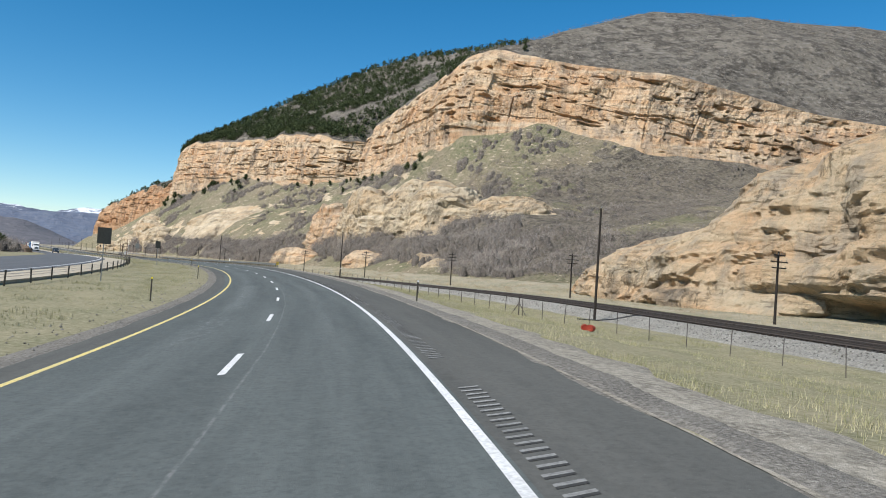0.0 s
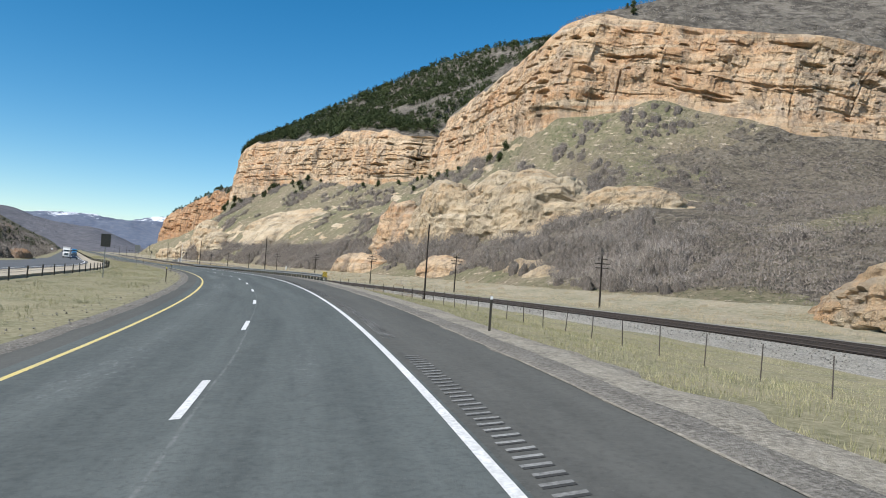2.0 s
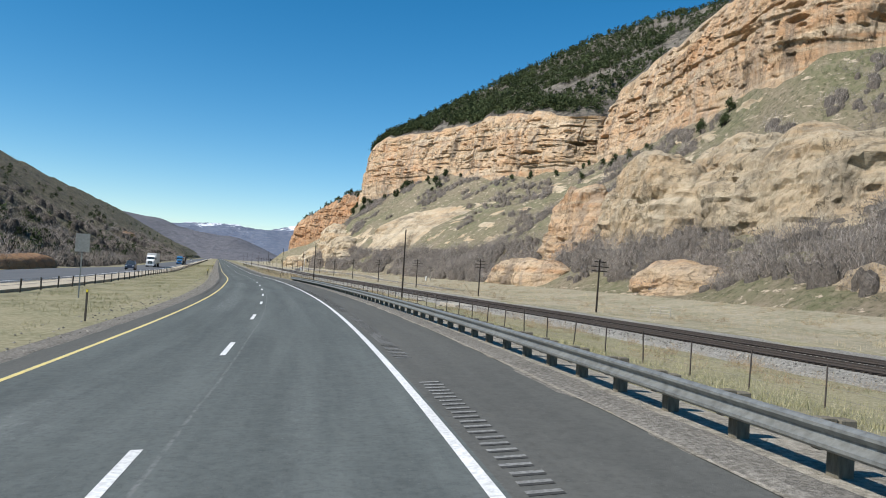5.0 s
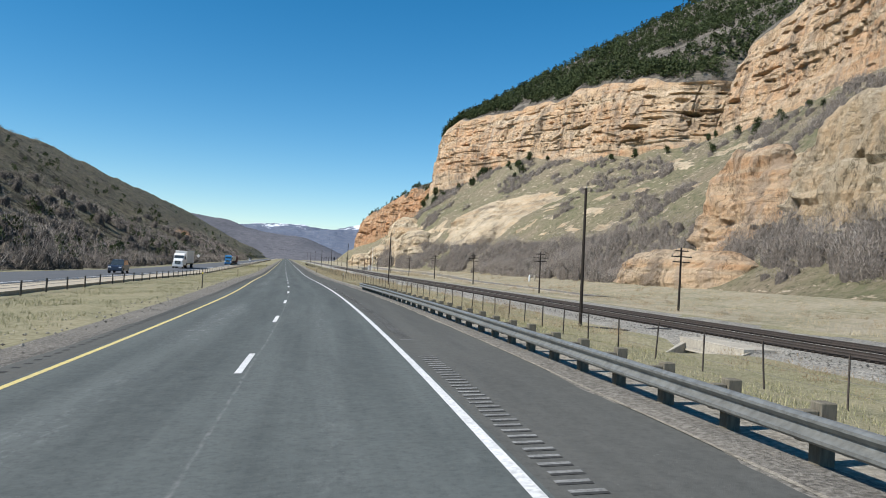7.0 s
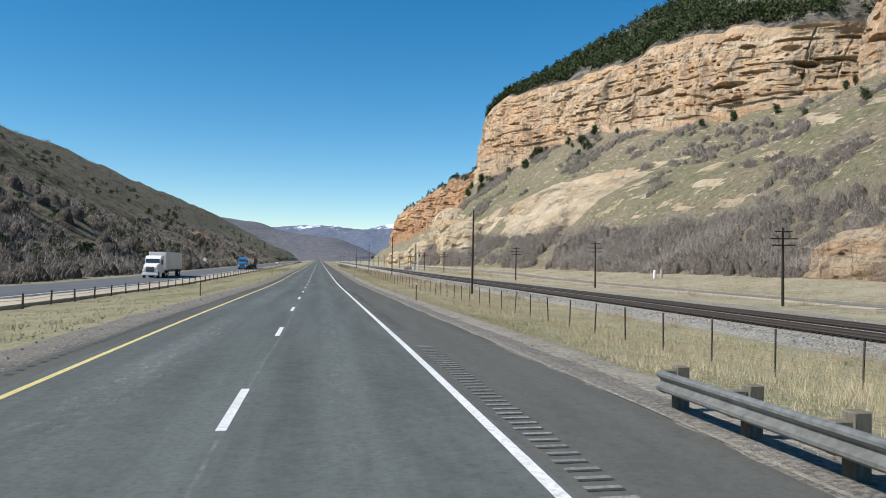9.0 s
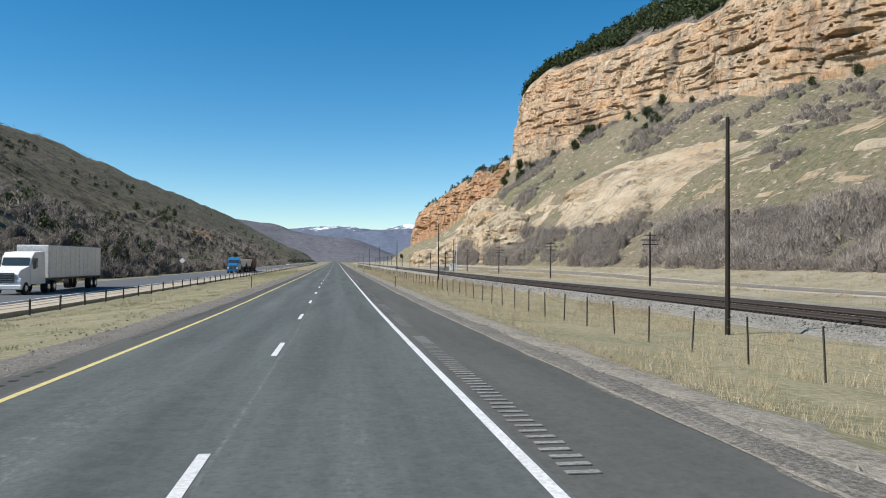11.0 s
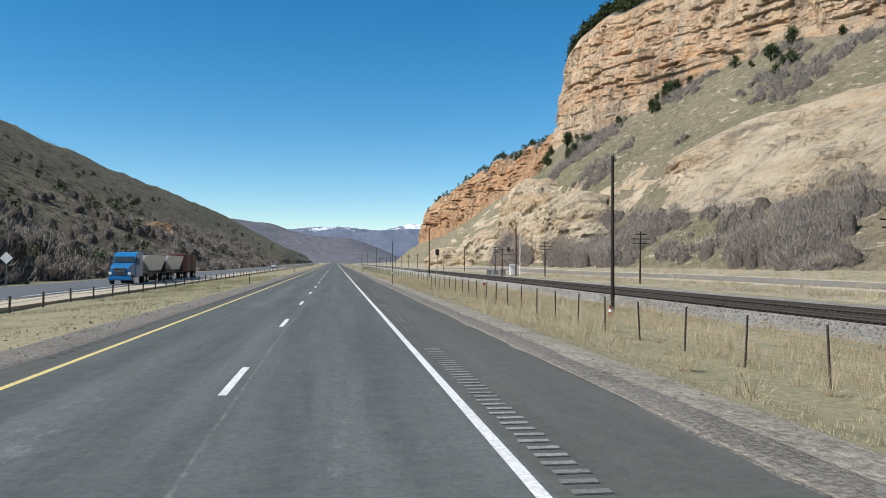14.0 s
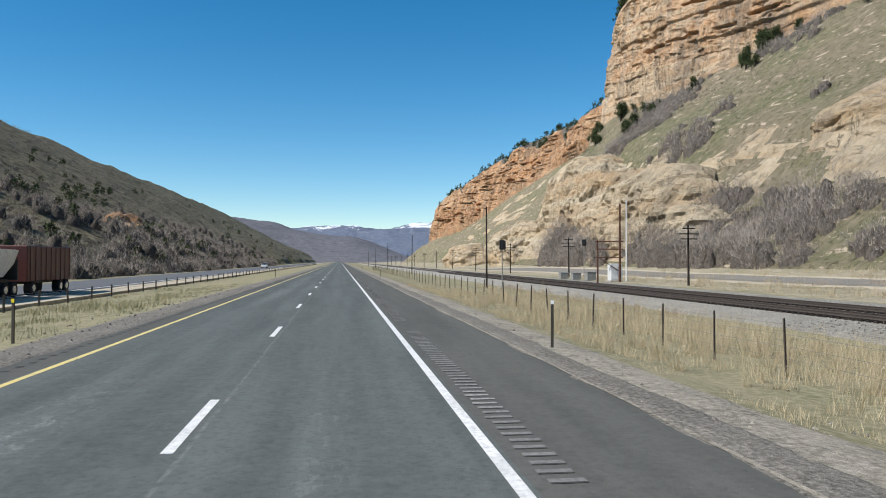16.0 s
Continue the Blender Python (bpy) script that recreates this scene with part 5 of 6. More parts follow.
brush("ditch_weeds", np.stack([wx, wy, ground_z(wx, wy) - 0.05], -1), g.uniform(0.3, 0.8, len(wx)), g.uniform(0.3, 0.95, len(wx)), 70, 0.02, M_WEED, "dry brown weeds in the ditch beside the tracks", 213, 0.6, False)

g = np.random.default_rng(221)
wy = g.uniform(30, 520, 1100)
wx = rail_x(wy) + 12 + g.uniform(0, 1, 1100) * (foot_x(wy) - rail_x(wy) - 12)
keep = fbm(wx / 7, wy / 12, seed=222, octaves=3) > 0.5
wx, wy = wx[keep], wy[keep]
brush("bench_weeds", np.stack([wx, wy, ground_z(wx, wy) - 0.05], -1), g.uniform(0.4, 1.1, len(wx)), g.uniform(0.25, 0.8, len(wx)), 60, 0.035, M_WEED, "dry brown and grey weeds on the bench below the slope", 223, 0.6, False)

g = np.random.default_rng(231)
wy = g.uniform(395, 505, 520)
wx = fence_x(wy) - 3.5 + g.uniform(0, 1, 520) ** 0.8 * 12
keep = fbm(wx / 3, wy / 6, seed=232, octaves=2) > 0.45
wx, wy = wx[keep], wy[keep]
brush("grass_tussocks", np.stack([wx, wy, ground_z(wx, wy) - 0.05], -1), g.uniform(0.22, 0.5, len(wx)), g.uniform(0.4, 0.95, len(wx)), 190, 0.011, M_GRASS, "tall straw-coloured grass tussocks beside the fence", 233, 0.35, False)

# ---- poles and fences ----
def tall_pole(x, y, k):
    z = float(ground_z(x, y)[0])
    p = empty("utility_pole", (x, y, z - 0.3), "tall bare dark wooden utility pole beside the tracks", "utility pole", "tall utility poles")
    bm = bmesh.new()
    rod(bm, (0, 0, 0), (0.05 * math.sin(k * 2.3), 0.06, 10.5), 0.13, 0.09, 10)
    part("pole", bm, M_WOOD, p)
    bm = bmesh.new()
    rod(bm, (0.0, 0.05, 10.45), (0.0, 0.05, 10.7), 0.035, 0.03, 6)
    part("insulator_pin", bm, M_GALV, p)
    return p


for k, (x, y) in enumerate([(47.2, 51.5), (63.2, 146), (63.4, 241.2), (62, 336.5), (61.6, 434.5), (62.6, 538), (62.8, 640), (62.8, 740), (62.8, 840), (62.8, 940)]):
    tall_pole(x, y, k)


def cross_pole():
    p = empty("telegraph_pole", (0, 0, 0), "old wooden telegraph pole with three crossarms beside the tracks", "telegraph pole", "telegraph poles")
    bm = bmesh.new()
    rod(bm, (0, 0, -0.3), (0, 0, 6.6), 0.13, 0.09, 8)
    part("pole", bm, M_WOOD, p)
    for z, w in ((6.25, 1.5), (5.65, 2.4), (5.1, 2.0)):
        bm = bmesh.new()
        box(bm, 0, -0.12, z, w, 0.09, 0.11)
        arm = part("crossarm", bm, M_WOOD, p)
        for q in range(4):
            bm = bmesh.new()
            px = -w / 2 + 0.12 + q * (w - 0.24) / 3
            rod(bm, (px, -0.12, z + 0.05), (px, -0.12, z + 0.22), 0.03, 0.022, 6)
            part("insulator", bm, M_GALV, arm)
    return p


cp = cross_pole()
first = True
for k in range(24):
    y = 43 + 43.6 * k
    x = float(rail_x(y)) + 13.0
    m = pose(x, y, float(ground_z(x, y)[0]), 0, 0.8 * math.sin(k * 5.1), 6 * math.sin(k * 3.0))
    if first:
        cp.matrix_basis, first = m, False
    else:
        copy_thing(cp, m)


fence = empty("wire_fence", (0, 0, 0), "wire fence on thin dark steel posts in the grass", "fence")
bm = bmesh.new()
box(bm, 0, 0, 0.6, 0.035, 0.035, 1.7)
box(bm, 0.02, 0, 0.6, 0.06, 0.008, 1.7)
post_me = bpy.data.meshes.new("fence_post")
bm.to_mesh(post_me)
bm.free()
post_me.materials.append(M_RUST)
yf = np.arange(-10, 700, 3.6)
xfz = ground_z(fence_x(yf), yf)
for k, y in enumerate(yf):
    ob = part("fence_post", post_me, M_RUST, fence)
    ob.matrix_basis = pose(float(fence_x(y)), y, xfz[k], 2.5 * math.sin(k * 7.7), 2.5 * math.sin(k * 4.3), 20)
M_WIRE = noise_mat("fence wire", (0.2, 0.19, 0.18), (0.16, 0.15, 0.14), (0.1, 0.1, 0.1), 1, 6, 0.6, 0.4, 0.5)
for hgt in (0.45, 0.75, 1.05, 1.3):
    x, z = fence_x(yf), xfz + hgt
    secs = [(x - 0.004, z), (x + 0.004, z), (x, z + 0.007), (x - 0.004, z)]
    part("wire", sweep("wire", yf, secs, [M_WIRE], False, False), M_WIRE, fence)

# cable barrier on the median
barrier = empty("median_barrier", (0, 0, 0), "low cable barrier on short dark posts along the median", "barrier")
bm = bmesh.new()
box(bm, 0, 0, 0.4, 0.1, 0.08, 0.9, bevel=0.01)
bpost = bpy.data.meshes.new("barrier_post")
bm.to_mesh(bpost)
bm.free()
bpost.materials.append(M_POST)
ym = np.arange(30, 1000, 4.6)
xm = road_x(ym) - 16.7 * road_lean(ym)
zm = ground_z(xm, ym)
for k, y in enumerate(ym):
    ob = part("barrier_post", bpost, M_POST, barrier)
    ob.matrix_basis = pose(xm[k], y, zm[k] + 0.05, 1.5 * math.sin(k * 3.3), 2 * math.sin(k * 2.1), 0)
for hgt in (0.5, 0.65, 0.8):
    secs = [(xm - 0.012, zm + hgt), (xm + 0.012, zm + hgt), (xm, zm + hgt + 0.022), (xm - 0.012, zm + hgt)]
    part("cable", sweep("cable", ym, secs, [M_GALV], False, False), M_GALV, barrier)

# ---- guardrail ----
G0, G1 = 122.4, 258.0


def guard_u(y):
    return np.interp(y, [G0, 140, 213, 245, G1], [5.75, 5.4, 4.98, 4.75, 4.74])


guard = empty("guardrail", (0, 0, 0), "galvanised steel guardrail on square timber posts", "guardrail")
gs = np.arange(np.interp(G0, arc_y, arc), np.interp(G1, arc_y, arc), 1.905)
gyy = np.interp(gs, arc, arc_y)
gx0, _, gz0 = road_point(gyy, guard_u(gyy))
wprof = [(-0.01, 0.785), (-0.05, 0.78), (-0.088, 0.75), (-0.09, 0.715), (-0.012, 0.655), (-0.006, 0.632), (-0.012, 0.612), (-0.09, 0.555), (-0.088, 0.515), (-0.05, 0.482), (-0.01, 0.475)]
wprof = [(a, b - 0.2) for a, b in wprof]
wprof = wprof + [(a + 0.006, b) for a, b in wprof[::-1]] + wprof[:1]
part("rail_beam", sweep("rail_beam", gyy, [(gx0 + a, gz0 + b) for a, b in wprof], [M_GALV], False, False), M_GALV, guard, "corrugated galvanised steel beam")
bm = bmesh.new()
box(bm, 0.31, 0, 0.2, 0.2, 0.2, 1.22, bevel=0.012)
gpost = bpy.data.meshes.new("guard_post")
bm.to_mesh(gpost)
bm.free()
gpost.materials.append(M_TIMBER)
bm = bmesh.new()
box(bm, 0.107, 0, 0.42, 0.198, 0.15, 0.34, bevel=0.01)
gblock = bpy.data.meshes.new("guard_block")
bm.to_mesh(gblock)
bm.free()
gblock.materials.append(M_TIMBER)
for k, y in enumerate(gyy):
    a = -math.degrees(math.atan2(float(road_x(y + 1) - road_x(y - 1)), 2.0))
    ob = part("guard_post", gpost, M_TIMBER, guard)
    ob.matrix_basis = pose(gx0[k], y, gz0[k] - 0.02 * (k % 3) - (0.23 if y < 186 else 0.13), 0, 0.8 * math.sin(k * 2.9), a)
    ob = part("spacer_block", gblock, M_TIMBER, guard)
    ob.matrix_basis = pose(gx0[k], y, gz0[k], 0, 0, a)

# ---- roadside delineators ----
M_REFL = noise_mat("white reflector sheet", (0.85, 0.85, 0.83), (0.8, 0.8, 0.78), (0.7, 0.7, 0.68), 2, 20, 0.4, 0.4)
M_YREFL = noise_mat("yellow reflector sheet", (0.75, 0.62, 0.03), (0.7, 0.58, 0.03), (0.6, 0.5, 0.05), 2, 20, 0.4, 0.4)


def delineator(y, u, refl):
    x = float(road_x(y) + u * road_lean(y))
    p = empty("delineator_post", (x, y, float(ground_z(x, y)[0]) + 0.02), "thin dark steel roadside post with a small reflector", "delineator", "delineator posts", -12)
    bm = bmesh.new()
    box(bm, 0, 0, 0.55, 0.07, 0.012, 1.3)
    box(bm, 0.03, 0.015, 0.55, 0.012, 0.04, 1.3)
    box(bm, -0.03, 0.015, 0.55, 0.012, 0.04, 1.3)
    part("post", bm, M_POST, p)
    bm = bmesh.new()
    box(bm, 0, -0.012, 1.14, 0.085, 0.008, 0.1)
    part("reflector", bm, refl, p)


for y, u in ((36, 5.5), (73, 5.9), (298, 6.2), (379, 5.7), (463, 5.6), (548, 5.7), (632, 5.7)):
    delineator(y, u, M_REFL)
for y, u in ((40, -8.1), (73, -8.1), (119, -8.0), (164.5, -8.0), (250, -8.1), (302, -8.6), (378, -8.2), (466, -8.5), (550, -8.5)):
    delineator(y, u, M_YREFL)

# ---- guardrail end marker ----
M_SIGNY = noise_mat("yellow sign sheet", (0.8, 0.55, 0.02), (0.75, 0.5, 0.02), (0.65, 0.45, 0.04), 2, 20, 0.45, 0.4)
M_BLACK = noise_mat("black sign sheet", (0.02, 0.02, 0.02), (0.03, 0.03, 0.03), (0.05, 0.05, 0.05), 2, 20, 0.5, 0.4)
mx, _, mz = (float(v) for v in road_point(G0 - 0.4, 5.95))
marker = empty("object_marker", (mx, G0 - 0.4, mz), "black and yellow striped marker sign at the guardrail end", "road sign", turn=-18)
bm = bmesh.new()
box(bm, 0, 0.03, 0.3, 0.06, 0.05, 1.1)
part("post", bm, M_GALV, marker)
bm = bmesh.new()
box(bm, 0, -0.01, 0.58, 0.4, 0.012, 0.5, bevel=0.004)
panel = part("panel", bm, M_SIGNY, marker)
for k in (-1, 0, 1):
    bm = bmesh.new()
    c, w, h2, q = 0.19 * k, 0.05, 0.245, 0.195

    ring = [(c - h2 * 0.75 - w, -h2), (c - h2 * 0.75 + w, -h2), (c + h2 * 0.75 + w, h2), (c + h2 * 0.75 - w, h2)]

    def clip(poly, lim, side):
        out = []
        for a, b in zip(poly, poly[1:] + poly[:1]):
            ia, ib = side * a[0] <= lim, side * b[0] <= lim
            if ia:
                out.append(a)
            if ia != ib:
                f = (side * lim - a[0]) / (b[0] - a[0])
                out.append((side * lim, a[1] + f * (b[1] - a[1])))
        return out

    ring = clip(clip(ring, q, 1), q, -1)
    if len(ring) > 2:
        bm.faces.new([bm.verts.new((x, -0.021, 0.58 + z)) for x, z in ring])
        part("stripe", bm, M_BLACK, panel, "black diagonal stripe")

# ---- signs on the median and beyond the opposite road ----
M_SIGNBACK = noise_mat("dull aluminium sign back", (0.32, 0.32, 0.29), (0.26, 0.26, 0.24), (0.2, 0.19, 0.17), 1.5, 8, 0.6, 0.4, 0.3)
M_SIGNDARK = noise_mat("dark sign back", (0.05, 0.05, 0.042), (0.06, 0.058, 0.047), (0.035, 0.034, 0.03), 1.5, 8, 0.7, 0.3)


def post_sign(x, y, width, height, bottom, mat, label, turn=0.0, diamond=False):
    z = float(ground_z(x, y)[0])
    p = empty("road_sign", (x, y, z), label, "road sign", "", turn)
    bm = bmesh.new()
    box(bm, 0, 0.04, (bottom + height) / 2 - 0.1, 0.07, 0.06, bottom + height + 0.1)
    part("post", bm, M_GALV, p)
    bm = bmesh.new()
    box(bm, 0, 0, bottom + height / 2, width, 0.02, height, Matrix.Rotation(radians(45), 4, "Y") if diamond else None, 0.004)
    sheet = part("panel", bm, mat, p)
    for k in (0.28, 0.72):
        bm = bmesh.new()
        box(bm, 0, 0.03, bottom + height * k, width * 0.9 if not diamond else width * 0.7, 0.035, 0.06)
        part("brace", bm, M_GALV, sheet)


post_sign(7.1, 60.4, 0.95, 1.2, 2.75, M_SIGNDARK, "dark road sign seen from behind on a steel post")
post_sign(22.1, 120.7, 0.75, 1.05, 2.6, M_SIGNDARK, "dark square road sign seen from behind on a thin post")
post_sign(29.25, 183, 0.8, 1.1, 2.8, M_SIGNBACK, "weathered road sign seen from behind on a post")
post_sign(12.0, 468, 0.85, 0.85, 2.5, M_REFL, "pale diamond road sign on a post", diamond=True)
post_sign(2.0, 560, 1.5, 1.0, 2.2, M_SIGNBACK, "grey road sign seen from behind")

# ---- concrete culvert under the railway ----
def prism(bm, plan, z0, z1):
    """A slab over a plan of (x, y); z0 and z1 are single heights or one for each corner."""
    n = len(plan)
    lo = [bm.verts.new((x, y, z0[k] if isinstance(z0, tuple) else z0)) for k, (x, y) in enumerate(plan)]
    hi = [bm.verts.new((x, y, z1[k] if isinstance(z1, tuple) else z1)) for k, (x, y) in enumerate(plan)]
    for k in range(n):
        bm.faces.new((lo[k], lo[(k + 1) % n], hi[(k + 1) % n], hi[k]))
    bm.faces.new(lo[::-1])
    bm.faces.new(hi)
    bmesh.ops.recalc_face_normals(bm, faces=bm.faces)
    bmesh.ops.bevel(bm, geom=list(bm.edges), offset=0.03, segments=1, affect="EDGES", profile=0.5)


culvert = empty("culvert", (67.0, 230.0, -3.0), "weathered pale concrete culvert with splayed wing walls below the tracks", "culvert")
bm = bmesh.new()
prism(bm, [(0.0, -3.5), (2.1, -3.5), (2.1, 3.4), (0.0, 3.4)], 0.72, 1.44)
deck = part("deck", bm, M_CONC, culvert, "pale concrete deck slab")
bm = bmesh.new()
prism(bm, [(-0.09, -3.4), (-0.004, -3.4), (-0.004, 3.3), (-0.09, 3.3)], 0.64, 0.76)
part("drip_edge", bm, M_CONC, deck)
for side in (-1, 1):
    bm = bmesh.new()
    prism(bm, [(-2.1, 1.4), (-1.8, 1.9), (0.5, 3.5), (0.5, 2.9)] if side > 0 else [(-2.1, -4.1), (-1.8, -3.6), (0.5, -2.9), (0.5, -3.5)], -0.6, (0.55, 0.55, 1.3, 1.3))
    part("wing_wall", bm, M_CONC, culvert)
    bm = bmesh.new()
    prism(bm, [(0.1, side * 3.1 - 0.2), (2.0, side * 3.1 - 0.2), (2.0, side * 3.1 + 0.2), (0.1, side * 3.1 + 0.2)], -0.9, 0.72)
    part("abutment", bm, M_CONC, culvert)
bm = bmesh.new()
prism(bm, [(2.0, -3.2), (2.3, -3.2), (2.3, 3.2), (2.0, 3.2)], -0.9, 0.72)
part("rear_wall", bm, M_CONC, culvert)

# ---- signal equipment beside the tracks ----
M_CABINET = noise_mat("white painted steel cabinet", (0.78, 0.78, 0.76), (0.7, 0.7, 0.68), (0.6, 0.6, 0.58), 1, 8, 0.5, 0.4)
M_REDWOOD = noise_mat("red-brown creosoted wood", (0.088, 0.0385, 0.0248), (0.11, 0.0495, 0.033), (0.055, 0.0275, 0.0193), 2, 10, 0.85, 0.2)
gz0c = float(ground_z(80.5, 541)[0])
cab = empty("signal_cabinet", (80.5, 541, gz0c), "white steel railway signal cabinet beside the tracks", "cabinet")
bm = bmesh.new()
box(bm, 0, 0, 1.25, 1.6, 1.1, 2.3, bevel=0.03)
part("body", bm, M_CABINET, cab)
bm = bmesh.new()
box(bm, 0, 0, 0.05, 1.9, 1.4, 0.25, bevel=0.02)
part("plinth", bm, M_CONC, cab)
bm = bmesh.new()
box(bm, -0.2, -0.56, 1.25, 0.9, 0.03, 1.9, bevel=0.01)
door = part("door", bm, M_CABINET, cab)
bm = bmesh.new()
box(bm, 0.15, -0.59, 1.2, 0.04, 0.05, 0.2)
part("handle", bm, M_GALV, door)
for dx, dy, h in ((-3.2, 8, 1.2), (-4.4, 14, 1.0), (-5.0, 20, 1.0)):
    c2 = empty("relay_box", (80.5 + dx * 0.2, 541 + dy, float(ground_z(80.5 + dx * 0.2, 541 + dy)[0])), "low grey steel relay box beside the tracks", "cabinet", "relay boxes")
    bm = bmesh.new()
    box(bm, 0, 0, h / 2, 1.3, 1.2, h, bevel=0.03)
    part("body", bm, M_SIGNBACK, c2)
    bm = bmesh.new()
    box(bm, 0, 0, h + 0.03, 1.4, 1.3, 0.07, bevel=0.01)
    part("lid", bm, M_SIGNBACK, c2)
mast = empty("radio_mast", (81.4, 539.2, gz0c), "tall thin pale steel mast beside the signal cabinet", "mast")
bm = bmesh.new()
rod(bm, (0, 0, 0), (0, 0, 10.8), 0.1, 0.07, 8)
part("tube", bm, M_CABINET, mast)
bm = bmesh.new()
box(bm, 0, 0, 0.05, 0.4, 0.4, 0.12, bevel=0.02)
part("base_plate", bm, M_CONC, mast)
pole = empty("utility_pole", (80.6, 539.4, gz0c), "tall red-brown wooden pole beside the signal cabinet", "utility pole")
bm = bmesh.new()
rod(bm, (0, 0, -0.2), (0, 0, 10.2), 0.17, 0.12, 8)
part("pole", bm, M_REDWOOD, pole)
bm = bmesh.new()
rod(bm, (-2.6, 1.2, -0.2), (-2.6, 1.2, 5.6), 0.13, 0.1, 8)
part("side_post", bm, M_REDWOOD, pole)
for z in (3.2, 4.3, 5.3):
    bm = bmesh.new()
    box(bm, -1.3, 0.5, z, 3.6, 0.12, 0.14, Matrix.Rotation(radians(-24), 4, "Z"))
    part("crossarm", bm, M_REDWOOD, pole)
bm = bmesh.new()
rod(bm, (-2.5, 1.1, 3.2), (-0.1, 0, 1.4), 0.05, 0.05, 6)
part("brace", bm, M_REDWOOD, pole)


def signal(x, y, h):
    p = empty("railway_signal", (x, y, float(ground_z(x, y)[0])), "railway signal with a black head on a pale mast", "railway signal", "railway signals")
    bm = bmesh.new()
    rod(bm, (0, 0, 0), (0, 0, h), 0.07, 0.06, 8)
    part("mast", bm, M_SIGNBACK, p)
    bm = bmesh.new()
    box(bm, 0, -0.15, h - 0.3, 0.75, 0.1, 1.15, bevel=0.12)
    head = part("signal_head", bm, M_BLACK, p)
    for z in (0.2, -0.2):
        bm = bmesh.new()
        rod(bm, (0, -0.2, h - 0.3 + z), (0, -0.45, h - 0.3 + z), 0.13, 0.14, 10)
        part("hood", bm, M_BLACK, head)
    bm = bmesh.new()
    box(bm, 0, 0, 0.1, 0.7, 0.7, 0.3, bevel=0.02)
    part("footing", bm, M_CONC, p)


signal(86.5, 572, 6.2)
signal(63.5, 533, 5.6)

# ---- dirt track on the bench ----
yt = np.arange(300, 700, 8.0)
xt2 = np.interp(yt, [300, 400, 440, 500, 560, 700], [90, 94, 96.5, 96.5, 93.5, 88]) + 0.6 * np.sin(yt / 23)
M_LANE = noise_mat("worn grey lane surface", (0.17, 0.16, 0.142), (0.135, 0.128, 0.114), (0.25, 0.232, 0.2), 0.3, 4, 0.95, 0.1)
for nm, offs, lift, mat, label in (("dirt_track", (-3.6, -2.4, -1, 1, 2.4, 3.6), 0.07, M_DIRT, "pale dusty verge of the lane across the bench"),
                                   ("access_lane", (-2.1, -1, 1, 2.1), 0.11, M_LANE, "narrow worn grey lane across the bench beyond the railway")):
    z = np.stack([ground_z(xt2 + d, yt) for d in offs], 1)
    edge = np.array([0.0 if abs(d) == max(offs) and nm == "dirt_track" else lift for d in offs])
    structure(nm, sweep(nm, yt, [(xt2 + d, z[:, k] + edge[k]) for k, d in enumerate(offs)], [mat], True, False), label, "track")

# pale marker posts by the track, and a white pipe gate
for k, (dx, dy) in enumerate(((0, 0), (1.6, 0.6))):
    x, y = 104.2 + dx, 377 + dy
    z = float(ground_z(x, y)[0])
    p = empty("bollard", (x, y, z), "short pale concrete bollard beside the dirt track", "bollard", "bollards")
    bm = bmesh.new()
    rod(bm, (0, 0, -0.1), (0, 0, 1.5), 0.24, 0.24, 12)
    part("post", bm, M_CABINET if k == 0 else M_CONC, p)
    bm = bmesh.new()
    rod(bm, (0, 0, 1.5), (0, 0, 1.62), 0.24, 0.12, 12)
    part("cap", bm, M_CABINET if k == 0 else M_CONC, p)
gx_, gy_ = 88.0, 212.0
gate = empty("pipe_gate", (gx_, gy_, float(ground_z(gx_, gy_)[0])), "white pipe gate in the dry grass", "gate", turn=-50)
for x in (-1.2, 0, 1.2):
    bm = bmesh.new()
    rod(bm, (x, 0, -0.1), (x, 0, 1.3), 0.06, 0.06, 8)
    part("post", bm, M_CONC, gate)
for z in (0.5, 0.85, 1.2):
    bm = bmesh.new()
    rod(bm, (-1.2, 0, z), (1.2, 0, z), 0.045, 0.045, 8)
    part("pipe", bm, M_CONC, gate)

# ---- black cable conduits across the ballast at the tall poles ----
for y0 in (51.5, 241.2):
    x0 = float(rail_x(y0)) - 6.0
    run = empty("cable_conduit", (x0, y0, float(ground_z(x0, y0)[0])), "black cable conduit lying over the ballast shoulder", "conduit", "cable conduits")
    pts = [(0.3, 0.0), (2.2, -0.5), (3.6, -1.2), (5.2, -1.8), (6.2, -2.2)]
    path = []
    for dx, dy in pts:
        x, y = x0 + dx, y0 + dy
        base = float(ground_z(x, y)[0])
        w = (x - float(rail_x(y)) + 2.2) / 2.2
        if w > 0:
            base = float((ditch_z(y) + 0.15) * (1 - min(w, 1)) + (rail_z(y) - 0.28) * min(w, 1))
        path.append(Vector((dx, dy, base + 0.06 - run.matrix_basis.translation.z)))
    for a, b2 in zip(path, path[1:]):
        bm = bmesh.new()
        rod(bm, a, b2, 0.06, 0.06, 7)
        part("pipe", bm, M_BLACK, run)

# ---- brace at a fence corner ----
fx0 = float(fence_x(52.0))
brace = empty("fence_brace", (fx0, 52.0, float(ground_z(fx0, 52.0)[0])), "dark steel fence post with two slanting braces", "fence brace")
bm = bmesh.new()
rod(bm, (0, 0, -0.2), (0, 0, 1.5), 0.05, 0.05, 8)
part("post", bm, M_RUST, brace)
